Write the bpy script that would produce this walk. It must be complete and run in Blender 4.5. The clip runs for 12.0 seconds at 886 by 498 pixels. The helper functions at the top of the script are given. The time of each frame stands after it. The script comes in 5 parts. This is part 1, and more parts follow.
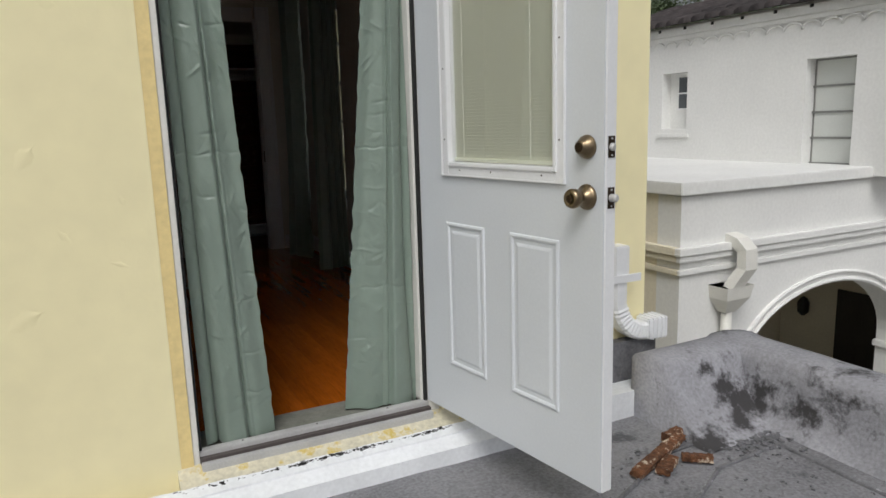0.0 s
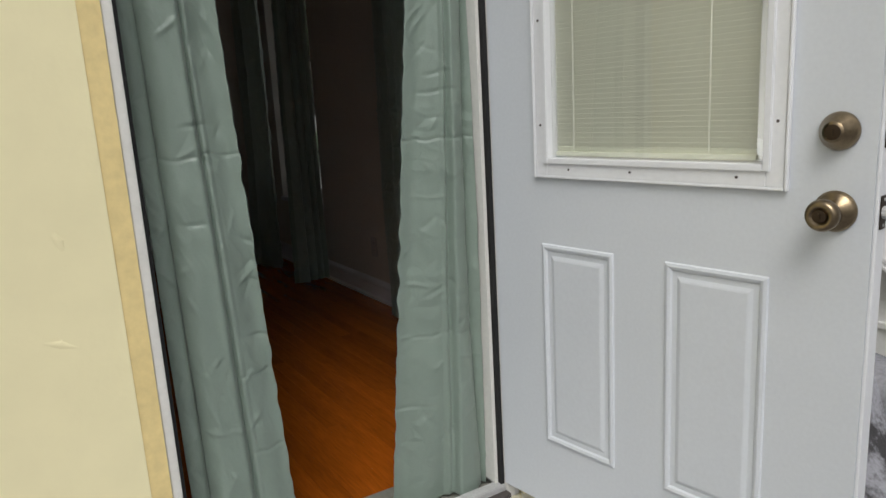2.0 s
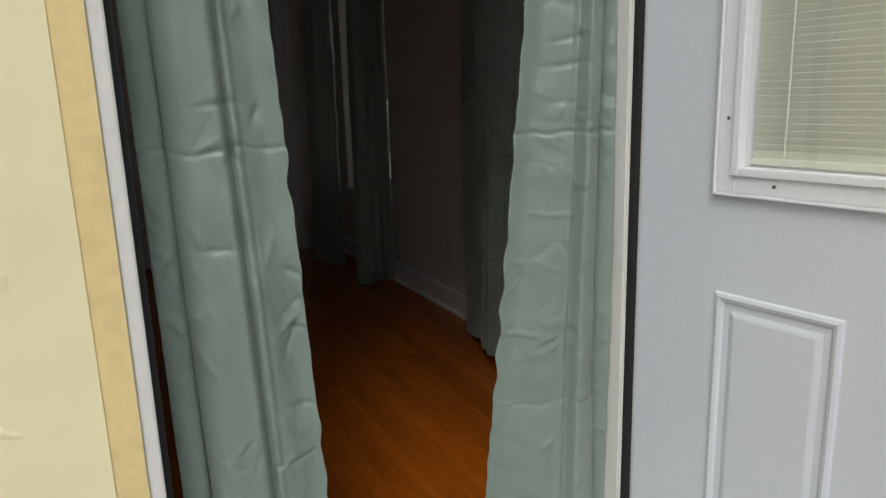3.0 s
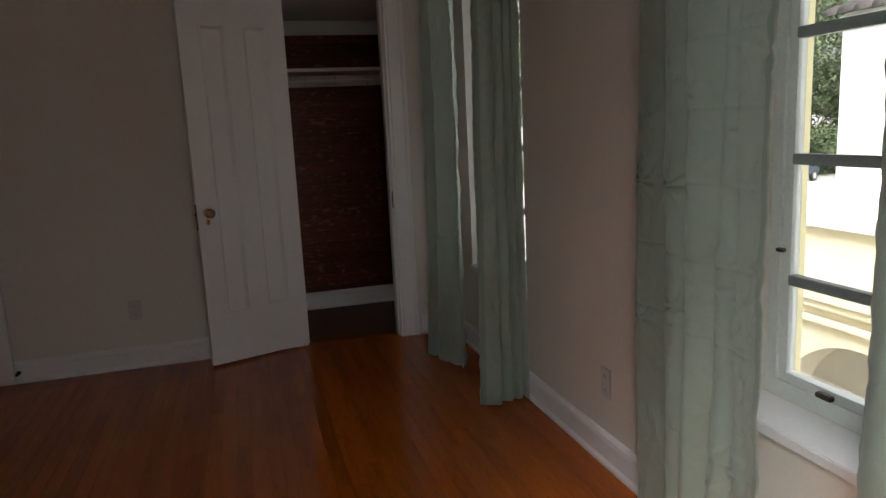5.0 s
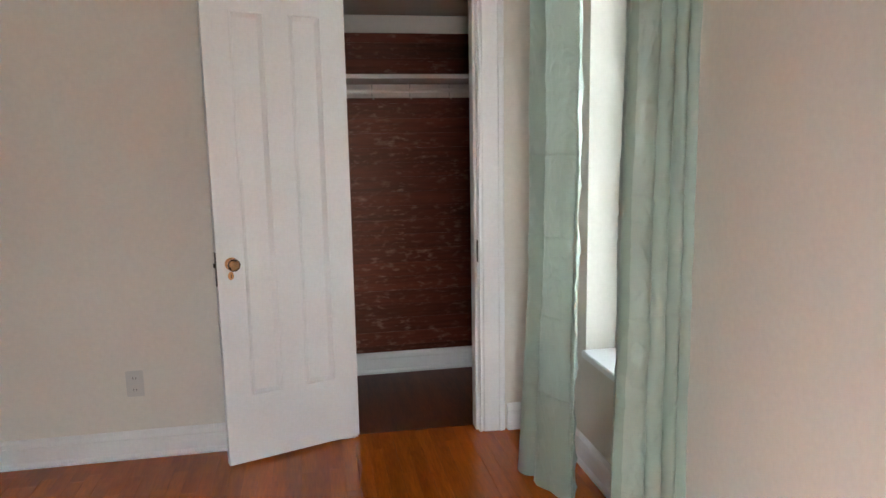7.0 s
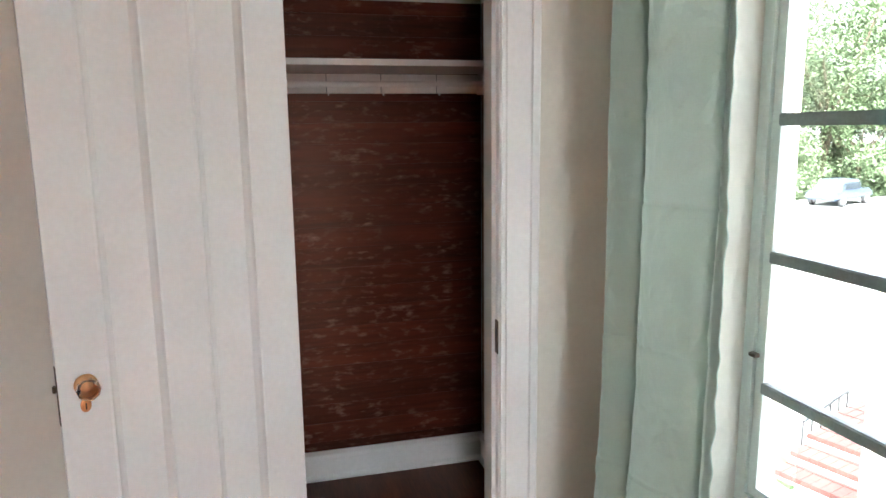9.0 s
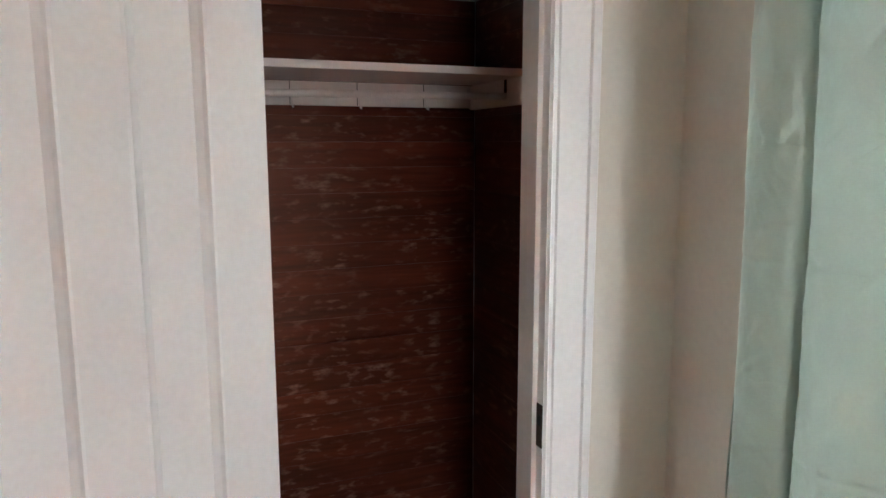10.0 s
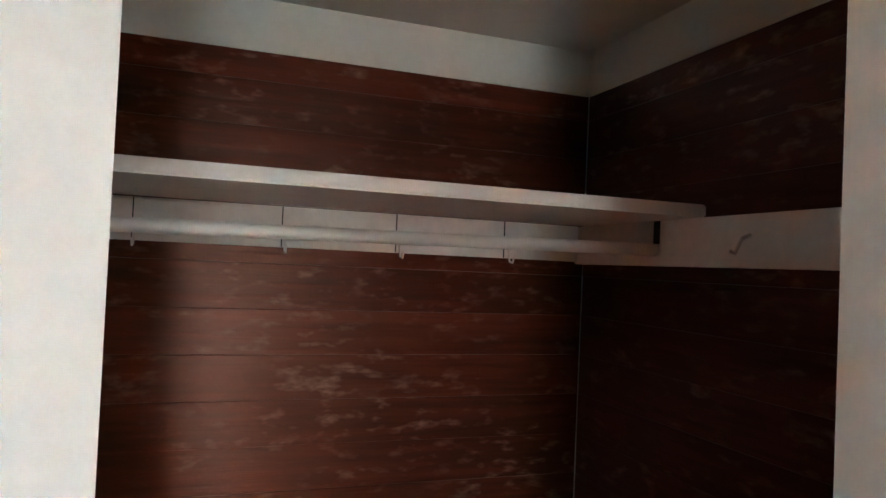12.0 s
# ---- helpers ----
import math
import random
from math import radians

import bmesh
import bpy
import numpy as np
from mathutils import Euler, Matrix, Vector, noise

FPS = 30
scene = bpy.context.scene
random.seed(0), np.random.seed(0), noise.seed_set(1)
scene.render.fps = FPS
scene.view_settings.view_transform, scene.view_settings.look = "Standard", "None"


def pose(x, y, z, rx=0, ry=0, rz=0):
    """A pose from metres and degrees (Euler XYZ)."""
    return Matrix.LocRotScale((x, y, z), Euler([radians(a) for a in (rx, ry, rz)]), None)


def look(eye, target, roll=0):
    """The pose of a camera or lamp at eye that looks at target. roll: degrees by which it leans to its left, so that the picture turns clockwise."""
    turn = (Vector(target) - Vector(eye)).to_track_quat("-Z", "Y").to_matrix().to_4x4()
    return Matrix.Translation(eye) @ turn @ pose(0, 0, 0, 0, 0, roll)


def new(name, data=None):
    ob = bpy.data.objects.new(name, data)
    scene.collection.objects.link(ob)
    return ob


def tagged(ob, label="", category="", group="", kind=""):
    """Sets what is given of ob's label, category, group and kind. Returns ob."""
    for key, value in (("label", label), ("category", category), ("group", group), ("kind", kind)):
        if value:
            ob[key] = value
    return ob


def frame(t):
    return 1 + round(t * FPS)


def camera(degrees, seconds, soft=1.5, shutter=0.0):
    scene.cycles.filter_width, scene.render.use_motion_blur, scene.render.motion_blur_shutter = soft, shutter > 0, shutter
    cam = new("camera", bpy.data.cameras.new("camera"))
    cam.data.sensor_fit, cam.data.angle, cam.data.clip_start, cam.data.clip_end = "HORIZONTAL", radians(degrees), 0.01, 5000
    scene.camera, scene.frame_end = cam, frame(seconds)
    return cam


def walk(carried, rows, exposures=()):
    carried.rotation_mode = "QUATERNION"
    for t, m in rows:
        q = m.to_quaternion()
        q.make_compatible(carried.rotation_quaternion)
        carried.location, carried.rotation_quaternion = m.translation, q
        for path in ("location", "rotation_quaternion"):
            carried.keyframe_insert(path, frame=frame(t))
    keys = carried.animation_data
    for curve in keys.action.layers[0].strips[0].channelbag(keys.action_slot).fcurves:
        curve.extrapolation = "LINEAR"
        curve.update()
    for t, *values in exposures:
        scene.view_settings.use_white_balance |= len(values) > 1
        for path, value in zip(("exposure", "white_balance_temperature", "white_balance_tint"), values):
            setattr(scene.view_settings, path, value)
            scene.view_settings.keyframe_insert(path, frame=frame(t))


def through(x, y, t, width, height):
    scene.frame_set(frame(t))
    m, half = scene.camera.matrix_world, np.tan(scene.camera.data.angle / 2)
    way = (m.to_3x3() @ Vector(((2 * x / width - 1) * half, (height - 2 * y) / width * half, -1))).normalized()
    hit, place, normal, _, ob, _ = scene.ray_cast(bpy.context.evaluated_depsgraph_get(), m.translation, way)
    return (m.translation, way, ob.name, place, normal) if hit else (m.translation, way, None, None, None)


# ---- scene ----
cam = camera(65.0, 12.0)
PATH = [
    (0, (-0.321, -2.579, 1.109), (0.561, -0.819, 0.754), -1.7),
    (0.5, (-0.332, -2.390, 1.105), (0.466, -0.584, 0.787), -3.1),
    (1, (-0.307, -2.183, 1.101), (0.507, -0.402, 0.692), -2.3),
    (1.5, (-0.312, -1.950, 1.105), (0.582, -0.201, 0.731), -1.9),
    (2, (-0.309, -1.696, 1.116), (0.723, -0.032, 0.709), -3.2),
    (2.5, (-0.231, -1.446, 1.114), (0.711, 0.286, 0.777), -3.1),
    (3, (-0.128, -1.194, 1.105), (0.746, 0.551, 0.670), -1.7),
    (3.2, (-0.092, -1.091, 1.117), (0.769, 0.668, 0.713), -1.8),
    (4.8, (0.204, -0.316, 1.281), (0.790, 1.563, 0.928), -2.7),
    (5, (0.234, -0.263, 1.277), (0.777, 1.630, 0.932), -2.8),
    (5.5, (0.274, -0.077, 1.284), (0.749, 1.850, 1.040), 0.0),
    (6, (0.248, 0.367, 1.334), (0.679, 2.282, 0.951), -1.2),
    (6.5, (0.269, 0.604, 1.336), (0.681, 2.530, 0.987), -0.1),
    (6.7, (0.346, 0.690, 1.342), (0.690, 2.637, 1.038), -0.9),
    (8.3, (0.449, 1.562, 1.437), (0.972, 3.456, 1.066), -2.1),
    (8.5, (0.451, 1.694, 1.436), (0.962, 3.597, 1.096), -2.0),
    (9, (0.475, 2.017, 1.456), (0.973, 3.923, 1.116), -0.7),
    (9.5, (0.421, 2.311, 1.442), (1.025, 4.197, 1.160), 1.5),
    (10, (0.386, 2.576, 1.474), (1.104, 4.418, 1.178), -0.1),
    (10.5, (0.481, 2.842, 1.503), (1.157, 4.706, 1.237), 0.2),
    (11, (0.574, 3.131, 1.528), (1.213, 5.015, 1.324), 1.9),
    (11.2, (0.600, 3.206, 1.529), (1.230, 5.101, 1.417), 2.8),
    (11.5, (0.557, 3.327, 1.545), (1.289, 5.188, 1.528), 3.1),
    (12, (0.600, 3.511, 1.576), (1.269, 5.406, 1.625), 2.5),
]
STOPS = ((0, -0.44, 6350, 10), (2.0, -0.44, 6350, 10), (3.2, -0.36, 6350, 10), (4.8, 1.8, 6400, 10), (5.0, 2.15, 6450, 10), (5.5, 2.98, 6500, 9), (6.0, 3.75, 6400, 8),
         (6.5, 4.4, 6100, 6), (8.3, 4.85, 5880, 4), (10.0, 4.88, 5880, 5), (11.3, 5.05, 5820, 2), (12.0, 5.45, 5720, -2))
walk(cam, [(t, look(eye, target, roll)) for t, eye, target, roll in PATH],
     exposures=STOPS)

# ---- world and sun: an overcast day ----
world = bpy.data.worlds.new("overcast_sky")
scene.world = world
world.use_nodes = True
wn = world.node_tree
wn.nodes.clear()
w_out = wn.nodes.new("ShaderNodeOutputWorld")
w_bg = wn.nodes.new("ShaderNodeBackground")
w_sky = wn.nodes.new("ShaderNodeTexSky")
w_sky.sky_type = "NISHITA"
w_sky.sun_disc = False
w_sky.sun_elevation = radians(52)
w_sky.sun_rotation = radians(214)
w_sky.air_density = 1.0
w_sky.dust_density = 6.0
w_hsv = wn.nodes.new("ShaderNodeHueSaturation")
w_hsv.inputs["Saturation"].default_value = 0.22
wn.links.new(w_sky.outputs[0], w_hsv.inputs["Color"])
wn.links.new(w_hsv.outputs[0], w_bg.inputs["Color"])
w_bg.inputs["Strength"].default_value = 0.12
wn.links.new(w_bg.outputs[0], w_out.inputs["Surface"])

sun_data = bpy.data.lights.new("sun", "SUN")
sun_data.energy, sun_data.angle, sun_data.color = 1.45, radians(30), (1.0, 0.97, 0.92)
sun = new("sun", sun_data)
sun.matrix_world = look((0, 0, 20), (7.0, 10.4, 4.0))


# ---- materials ----
def mat(name, base, rough=0.6, metal=0.0, var=0.12, scale=6.0, fine=60.0, bump=0.15, dist=0.004, stretch=(1, 1, 1),
        stain=None, stain_at=0.62, stain_scale=3.0, spec=0.5, island=0.0):
    """Painted or natural surface: colour varied at two scales, optional stains of another colour, fine relief."""
    m = bpy.data.materials.new(name)
    m.use_nodes = True
    nt = m.node_tree
    b = nt.nodes["Principled BSDF"]
    b.inputs["Roughness"].default_value = rough
    b.inputs["Metallic"].default_value = metal
    b.inputs["Specular IOR Level"].default_value = spec
    tc = nt.nodes.new("ShaderNodeTexCoord")
    mp = nt.nodes.new("ShaderNodeMapping")
    mp.inputs["Scale"].default_value = stretch
    where = tc.outputs["Object"]
    if island:
        own = nt.nodes.new("ShaderNodeObjectInfo")
        off = nt.nodes.new("ShaderNodeVectorMath")
        off.operation = "MULTIPLY_ADD"
        off.inputs[1].default_value = (31.0, 17.0, 23.0)
        nt.links.new(own.outputs["Random"], off.inputs[0])
        nt.links.new(where, off.inputs[2])
        where = off.outputs["Vector"]
    nt.links.new(where, mp.inputs["Vector"])
    big = nt.nodes.new("ShaderNodeTexNoise")
    big.inputs["Scale"].default_value = scale
    big.inputs["Detail"].default_value = 5
    small = nt.nodes.new("ShaderNodeTexNoise")
    small.inputs["Scale"].default_value = fine
    small.inputs["Detail"].default_value = 4
    for n in (big, small):
        nt.links.new(mp.outputs[0], n.inputs["Vector"])
    add = nt.nodes.new("ShaderNodeMath")
    add.operation = "ADD"
    nt.links.new(big.outputs["Fac"], add.inputs[0])
    nt.links.new(small.outputs["Fac"], add.inputs[1])
    rng = nt.nodes.new("ShaderNodeMapRange")
    rng.inputs["From Min"].default_value, rng.inputs["From Max"].default_value = 0.7, 1.3
    rng.inputs["To Min"].default_value, rng.inputs["To Max"].default_value = 1 - var, 1 + var * 0.5
    nt.links.new(add.outputs[0], rng.inputs["Value"])
    value = rng.outputs[0]
    if island:
        info = nt.nodes.new("ShaderNodeObjectInfo")
        r2 = nt.nodes.new("ShaderNodeMapRange")
        r2.inputs["To Min"].default_value, r2.inputs["To Max"].default_value = 1 - island, 1 + island * 0.6
        nt.links.new(info.outputs["Random"], r2.inputs["Value"])
        mul = nt.nodes.new("ShaderNodeMath")
        mul.operation = "MULTIPLY"
        nt.links.new(value, mul.inputs[0])
        nt.links.new(r2.outputs[0], mul.inputs[1])
        value = mul.outputs[0]
    scl = nt.nodes.new("ShaderNodeVectorMath")
    scl.operation = "SCALE"
    scl.inputs[0].default_value = base
    nt.links.new(value, scl.inputs["Scale"])
    col = scl.outputs["Vector"]
    if stain:
        sn = nt.nodes.new("ShaderNodeTexNoise")
        sn.inputs["Scale"].default_value = stain_scale
        sn.inputs["Detail"].default_value = 8
        sn.inputs["Roughness"].default_value = 0.7
        nt.links.new(mp.outputs[0], sn.inputs["Vector"])
        ramp = nt.nodes.new("ShaderNodeMapRange")
        ramp.inputs["From Min"].default_value, ramp.inputs["From Max"].default_value = stain_at, stain_at + 0.07
        nt.links.new(sn.outputs["Fac"], ramp.inputs["Value"])
        mix = nt.nodes.new("ShaderNodeMix")
        mix.data_type = "RGBA"
        nt.links.new(ramp.outputs[0], mix.inputs["Factor"])
        nt.links.new(col, mix.inputs["A"])
        mix.inputs["B"].default_value = (*stain, 1)
        col = mix.outputs["Result"]
    nt.links.new(col, b.inputs["Base Color"])
    if bump:
        bp = nt.nodes.new("ShaderNodeBump")
        bp.inputs["Strength"].default_value = bump
        bp.inputs["Distance"].default_value = dist
        nt.links.new(add.outputs[0], bp.inputs["Height"])
        nt.links.new(bp.outputs[0], b.inputs["Normal"])
    return m


def glass_mat(name, tint=(1, 1, 1), rough=0.0):
    m = bpy.data.materials.new(name)
    m.use_nodes = True
    nt = m.node_tree
    b = nt.nodes["Principled BSDF"]
    b.inputs["Base Color"].default_value = (*tint, 1)
    b.inputs["Roughness"].default_value = rough
    b.inputs["Transmission Weight"].default_value = 1.0
    b.inputs["IOR"].default_value = 1.45
    return m


def cloth_mat(name, base, through=0.35):
    """Satin curtain cloth that lets some daylight through."""
    m = mat(name, base, rough=0.31, var=0.10, scale=9, fine=240, bump=0.25, dist=0.0015, spec=0.8)
    nt = m.node_tree
    b = nt.nodes["Principled BSDF"]
    b.inputs["Sheen Weight"].default_value = 0.25
    tc = nt.nodes.new("ShaderNodeTexCoord")
    warp = nt.nodes.new("ShaderNodeTexNoise")
    warp.inputs["Scale"].default_value, warp.inputs["Detail"].default_value = 7, 2
    nt.links.new(tc.outputs["Object"], warp.inputs["Vector"])
    wadd = nt.nodes.new("ShaderNodeVectorMath")
    wadd.operation = "MULTIPLY_ADD"
    wadd.inputs[1].default_value = (0.10, 0.10, 0.10)
    nt.links.new(warp.outputs["Color"], wadd.inputs[0])
    nt.links.new(tc.outputs["Object"], wadd.inputs[2])
    vo = nt.nodes.new("ShaderNodeTexVoronoi")
    vo.feature = "DISTANCE_TO_EDGE"
    vo.inputs["Scale"].default_value = 17
    nt.links.new(wadd.outputs["Vector"], vo.inputs["Vector"])
    mk = nt.nodes.new("ShaderNodeTexNoise")
    mk.inputs["Scale"].default_value = 5
    nt.links.new(tc.outputs["Object"], mk.inputs["Vector"])
    mr = nt.nodes.new("ShaderNodeMapRange")
    mr.inputs["From Min"].default_value, mr.inputs["From Max"].default_value = 0.46, 0.72
    nt.links.new(mk.outputs["Fac"], mr.inputs["Value"])
    mm = nt.nodes.new("ShaderNodeMath")
    mm.operation = "MULTIPLY"
    nt.links.new(vo.outputs["Distance"], mm.inputs[0])
    nt.links.new(mr.outputs[0], mm.inputs[1])
    # fine ridges of rumpled cloth, running every way
    rid = nt.nodes.new("ShaderNodeTexNoise")
    rid.inputs["Scale"].default_value, rid.inputs["Detail"].default_value, rid.inputs["Distortion"].default_value = 9, 2, 0.5
    nt.links.new(tc.outputs["Object"], rid.inputs["Vector"])
    half = nt.nodes.new("ShaderNodeMath")
    half.operation = "SUBTRACT"
    half.inputs[1].default_value = 0.5
    nt.links.new(rid.outputs["Fac"], half.inputs[0])
    fold = nt.nodes.new("ShaderNodeMath")
    fold.operation = "ABSOLUTE"
    nt.links.new(half.outputs[0], fold.inputs[0])
    heap = nt.nodes.new("ShaderNodeMath")
    heap.operation = "MULTIPLY_ADD"
    heap.inputs[1].default_value = -1.1
    part_of = nt.nodes.new("ShaderNodeMath")
    part_of.operation = "MULTIPLY"
    nt.links.new(fold.outputs[0], part_of.inputs[0])
    nt.links.new(mr.outputs[0], part_of.inputs[1])
    nt.links.new(part_of.outputs[0], heap.inputs[0])
    nt.links.new(mm.outputs[0], heap.inputs[2])
    b2 = nt.nodes.new("ShaderNodeBump")
    b2.inputs["Strength"].default_value, b2.inputs["Distance"].default_value = 0.6, 0.016
    nt.links.new(heap.outputs[0], b2.inputs["Height"])
    old = b.inputs["Normal"].links[0].from_socket
    nt.links.new(old, b2.inputs["Normal"])
    nt.links.new(b2.outputs[0], b.inputs["Normal"])
    tr = nt.nodes.new("ShaderNodeBsdfTranslucent")
    tr.inputs["Color"].default_value = (base[0] * 2.80, base[1] * 2.36, base[2] * 2.62, 1)
    nt.links.new(b2.outputs[0], tr.inputs["Normal"])
    mx = nt.nodes.new("ShaderNodeMixShader")
    mx.inputs[0].default_value = through
    out = nt.nodes["Material Output"]
    nt.links.new(b.outputs[0], mx.inputs[1])
    nt.links.new(tr.outputs[0], mx.inputs[2])
    nt.links.new(mx.outputs[0], out.inputs["Surface"])
    return m


M_YELLOW = mat("yellow_stucco", (0.89, 0.81, 0.50), 0.8, var=0.05, scale=1.6, fine=9, bump=0.45, dist=0.006)
M_YELLOW_TRIM = mat("yellow_trim_paint", (0.82, 0.65, 0.30), 0.6, var=0.12, scale=5, fine=50)
M_YELLOW_OLD = mat("worn_yellow_sill", (0.62, 0.58, 0.44), 0.8, var=0.25, scale=9, fine=60, bump=0.5, stain=(0.55, 0.42, 0.12), stain_at=0.55, stain_scale=9)
M_WHITE_STUCCO = mat("white_stucco", (0.80, 0.80, 0.78), 0.9, var=0.07, scale=1.2, fine=30, bump=0.15, dist=0.01)
M_CREAM_STUCCO = mat("cream_stucco", (0.78, 0.72, 0.58), 0.9, var=0.08, scale=1.5, fine=30, bump=0.3, dist=0.01)
M_DOOR = mat("white_door_paint", (0.66, 0.69, 0.72), 0.42, var=0.04, scale=3, fine=120, bump=0.06, dist=0.002)
M_VINYL = mat("white_vinyl", (0.80, 0.81, 0.82), 0.35, var=0.04, scale=4, fine=90, bump=0.05)
M_FLASH = mat("white_flashing", (0.78, 0.80, 0.82), 0.5, var=0.10, scale=7, fine=60, bump=0.3, stain=(0.09, 0.08, 0.08), stain_at=0.68, stain_scale=14)
M_FRAME = mat("weathered_door_frame", (0.74, 0.73, 0.68), 0.5, var=0.07, scale=6, fine=80, bump=0.08)
# black for rubber and caulk, also for painted shade in gaps and the hopper
M_DARK = mat("black_rubber_and_shade", (0.012, 0.012, 0.012), 0.7, var=0.2)
M_ALU = mat("dull_aluminium", (0.55, 0.55, 0.54), 0.45, metal=0.25, var=0.15, scale=12, fine=150)
M_ALU_D = mat("dark_aluminium", (0.10, 0.085, 0.08), 0.5, metal=0.3, var=0.2, scale=12, fine=150)
M_BRASS = mat("antique_brass", (0.26, 0.20, 0.125), 0.28, metal=1.0, var=0.18, scale=30, fine=200, bump=0.03)
M_BRASS_D = mat("dark_brass", (0.07, 0.05, 0.035), 0.4, metal=0.9, var=0.2, scale=30)
M_COPPER = mat("worn_copper_brass", (0.62, 0.34, 0.17), 0.3, metal=1.0, var=0.2, scale=40)
M_GLASSKNOB = glass_mat("old_clear_glass", (0.96, 0.93, 0.90), 0.04)
M_GLASS = glass_mat("window_glass", (0.96, 0.97, 0.96))
M_BLIND = mat("blind_slat_paint", (0.76, 0.77, 0.65), 0.5, var=0.05, scale=5, fine=80, bump=0.02)
M_CORD = mat("blind_cord", (0.85, 0.85, 0.76), 0.8, var=0.05)
M_CURTAIN = cloth_mat("sage_green_satin", (0.295, 0.372, 0.315))
M_HEM = cloth_mat("sage_green_satin_doubled", (0.295, 0.372, 0.315), 0.12)
M_ROOF = mat("grey_coated_roofing", (0.235, 0.235, 0.25), 0.85, var=0.40, scale=3.0, fine=90, bump=0.6, dist=0.01, stain=(0.09, 0.09, 0.10), stain_at=0.60, stain_scale=2.6)
M_PARAPET = mat("worn_parapet_coating", (0.31, 0.31, 0.335), 0.8, var=0.30, scale=5.0, fine=70, bump=0.6, dist=0.007, stain=(0.045, 0.043, 0.045), stain_at=0.535, stain_scale=2.6)
M_BITUMEN = mat("bitumen_flashing", (0.16, 0.16, 0.17), 0.8, var=0.4, scale=14, fine=70, bump=0.8, stain=(0.4, 0.4, 0.42), stain_at=0.6, stain_scale=16)
M_ROT = mat("rotten_brown_wood", (0.15, 0.062, 0.026), 0.9, var=0.7, scale=16, fine=90, bump=0.9, dist=0.01, stain=(0.62, 0.52, 0.40), stain_at=0.55, stain_scale=26)
M_WALL = mat("cream_wall_paint", (0.74, 0.70, 0.635), 0.55, var=0.05, scale=1.6, fine=60, bump=0.12, dist=0.003)
M_TRIM = mat("white_trim_paint", (0.83, 0.825, 0.825), 0.38, var=0.05, scale=3, fine=70, bump=0.08, dist=0.002)
M_CEIL = mat("white_ceiling_paint", (0.66, 0.65, 0.62), 0.8, var=0.05, scale=2, fine=50)
M_TILE = mat("grey_stone_threshold", (0.22, 0.22, 0.19), 0.55, var=0.25, scale=12, fine=70)
M_SHELF = mat("white_shelf_paint", (0.76, 0.71, 0.69), 0.5, var=0.07, scale=5, fine=60, bump=0.12)
M_PLASTIC = mat("ivory_plastic", (0.60, 0.58, 0.55), 0.35, var=0.02)
M_STEEL = mat("grey_painted_steel", (0.60, 0.65, 0.64), 0.5, var=0.12, scale=15, fine=120)
M_WINFRAME = mat("white_painted_steel", (0.72, 0.76, 0.73), 0.45, var=0.08, scale=8, fine=90, bump=0.1)
M_CONCRETE = mat("pale_concrete", (0.27, 0.265, 0.25), 0.85, var=0.10, scale=0.4, fine=8)
M_GRASS = mat("mown_grass", (0.045, 0.075, 0.022), 0.9, var=0.4, scale=2, fine=40, bump=0.8, dist=0.03)
M_BRICKRED = mat("red_brick_paver", (0.085, 0.026, 0.020), 0.85, var=0.25, scale=6, fine=60, island=0.15)
M_LEAF = mat("tree_leaves", (0.075, 0.105, 0.045), 0.6, var=0.3, scale=0.8, fine=9, bump=0.0)
M_BARK = mat("tree_bark", (0.12, 0.09, 0.06), 0.9, var=0.35, scale=6, fine=40, bump=0.7, dist=0.02)
M_ROOFTILE = mat("dark_roof_tile", (0.055, 0.045, 0.045), 0.75, var=0.5, scale=5, fine=40, bump=0.6, island=0.4)
M_WINBAR = mat("weathered_grey_bar", (0.24, 0.24, 0.23), 0.6, var=0.2, scale=9, fine=80)
M_BAR = mat("dark_grey_steel_bar", (0.26, 0.29, 0.29), 0.45, var=0.15, scale=15, fine=120)
M_IRON = mat("black_iron", (0.02, 0.02, 0.02), 0.5, var=0.2)
M_CARBLUE = mat("blue_grey_car_paint", (0.055, 0.068, 0.10), 0.25, var=0.05, spec=0.6)
M_CARGLASS = mat("dark_car_glass", (0.03, 0.035, 0.04), 0.08, var=0.05)
M_TYRE = mat("tyre_rubber", (0.02, 0.02, 0.02), 0.8)
M_FROST = mat("frosted_pane", (0.62, 0.64, 0.61), 0.25, var=0.06, scale=3)
M_DARKPANE = mat("dark_glazing", (0.13, 0.14, 0.15), 0.12, var=0.1, scale=3)
M_DARKDOOR = mat("dark_stained_door", (0.03, 0.024, 0.02), 0.5, var=0.3, stretch=(1, 1, 0.2))


def oak_mat():
    """Strip oak under a glossy orange finish, its grain along y."""
    m = mat("orange_oak_strip", (0.42, 0.100, 0.0065), 0.16, var=0.30, scale=7, fine=55, bump=0.05, dist=0.001, stretch=(3.0, 0.25, 3.0), island=0.20, spec=0.60)
    m.node_tree.nodes["Principled BSDF"].inputs["Specular Tint"].default_value = (1.0, 0.62, 0.42, 1)
    return m


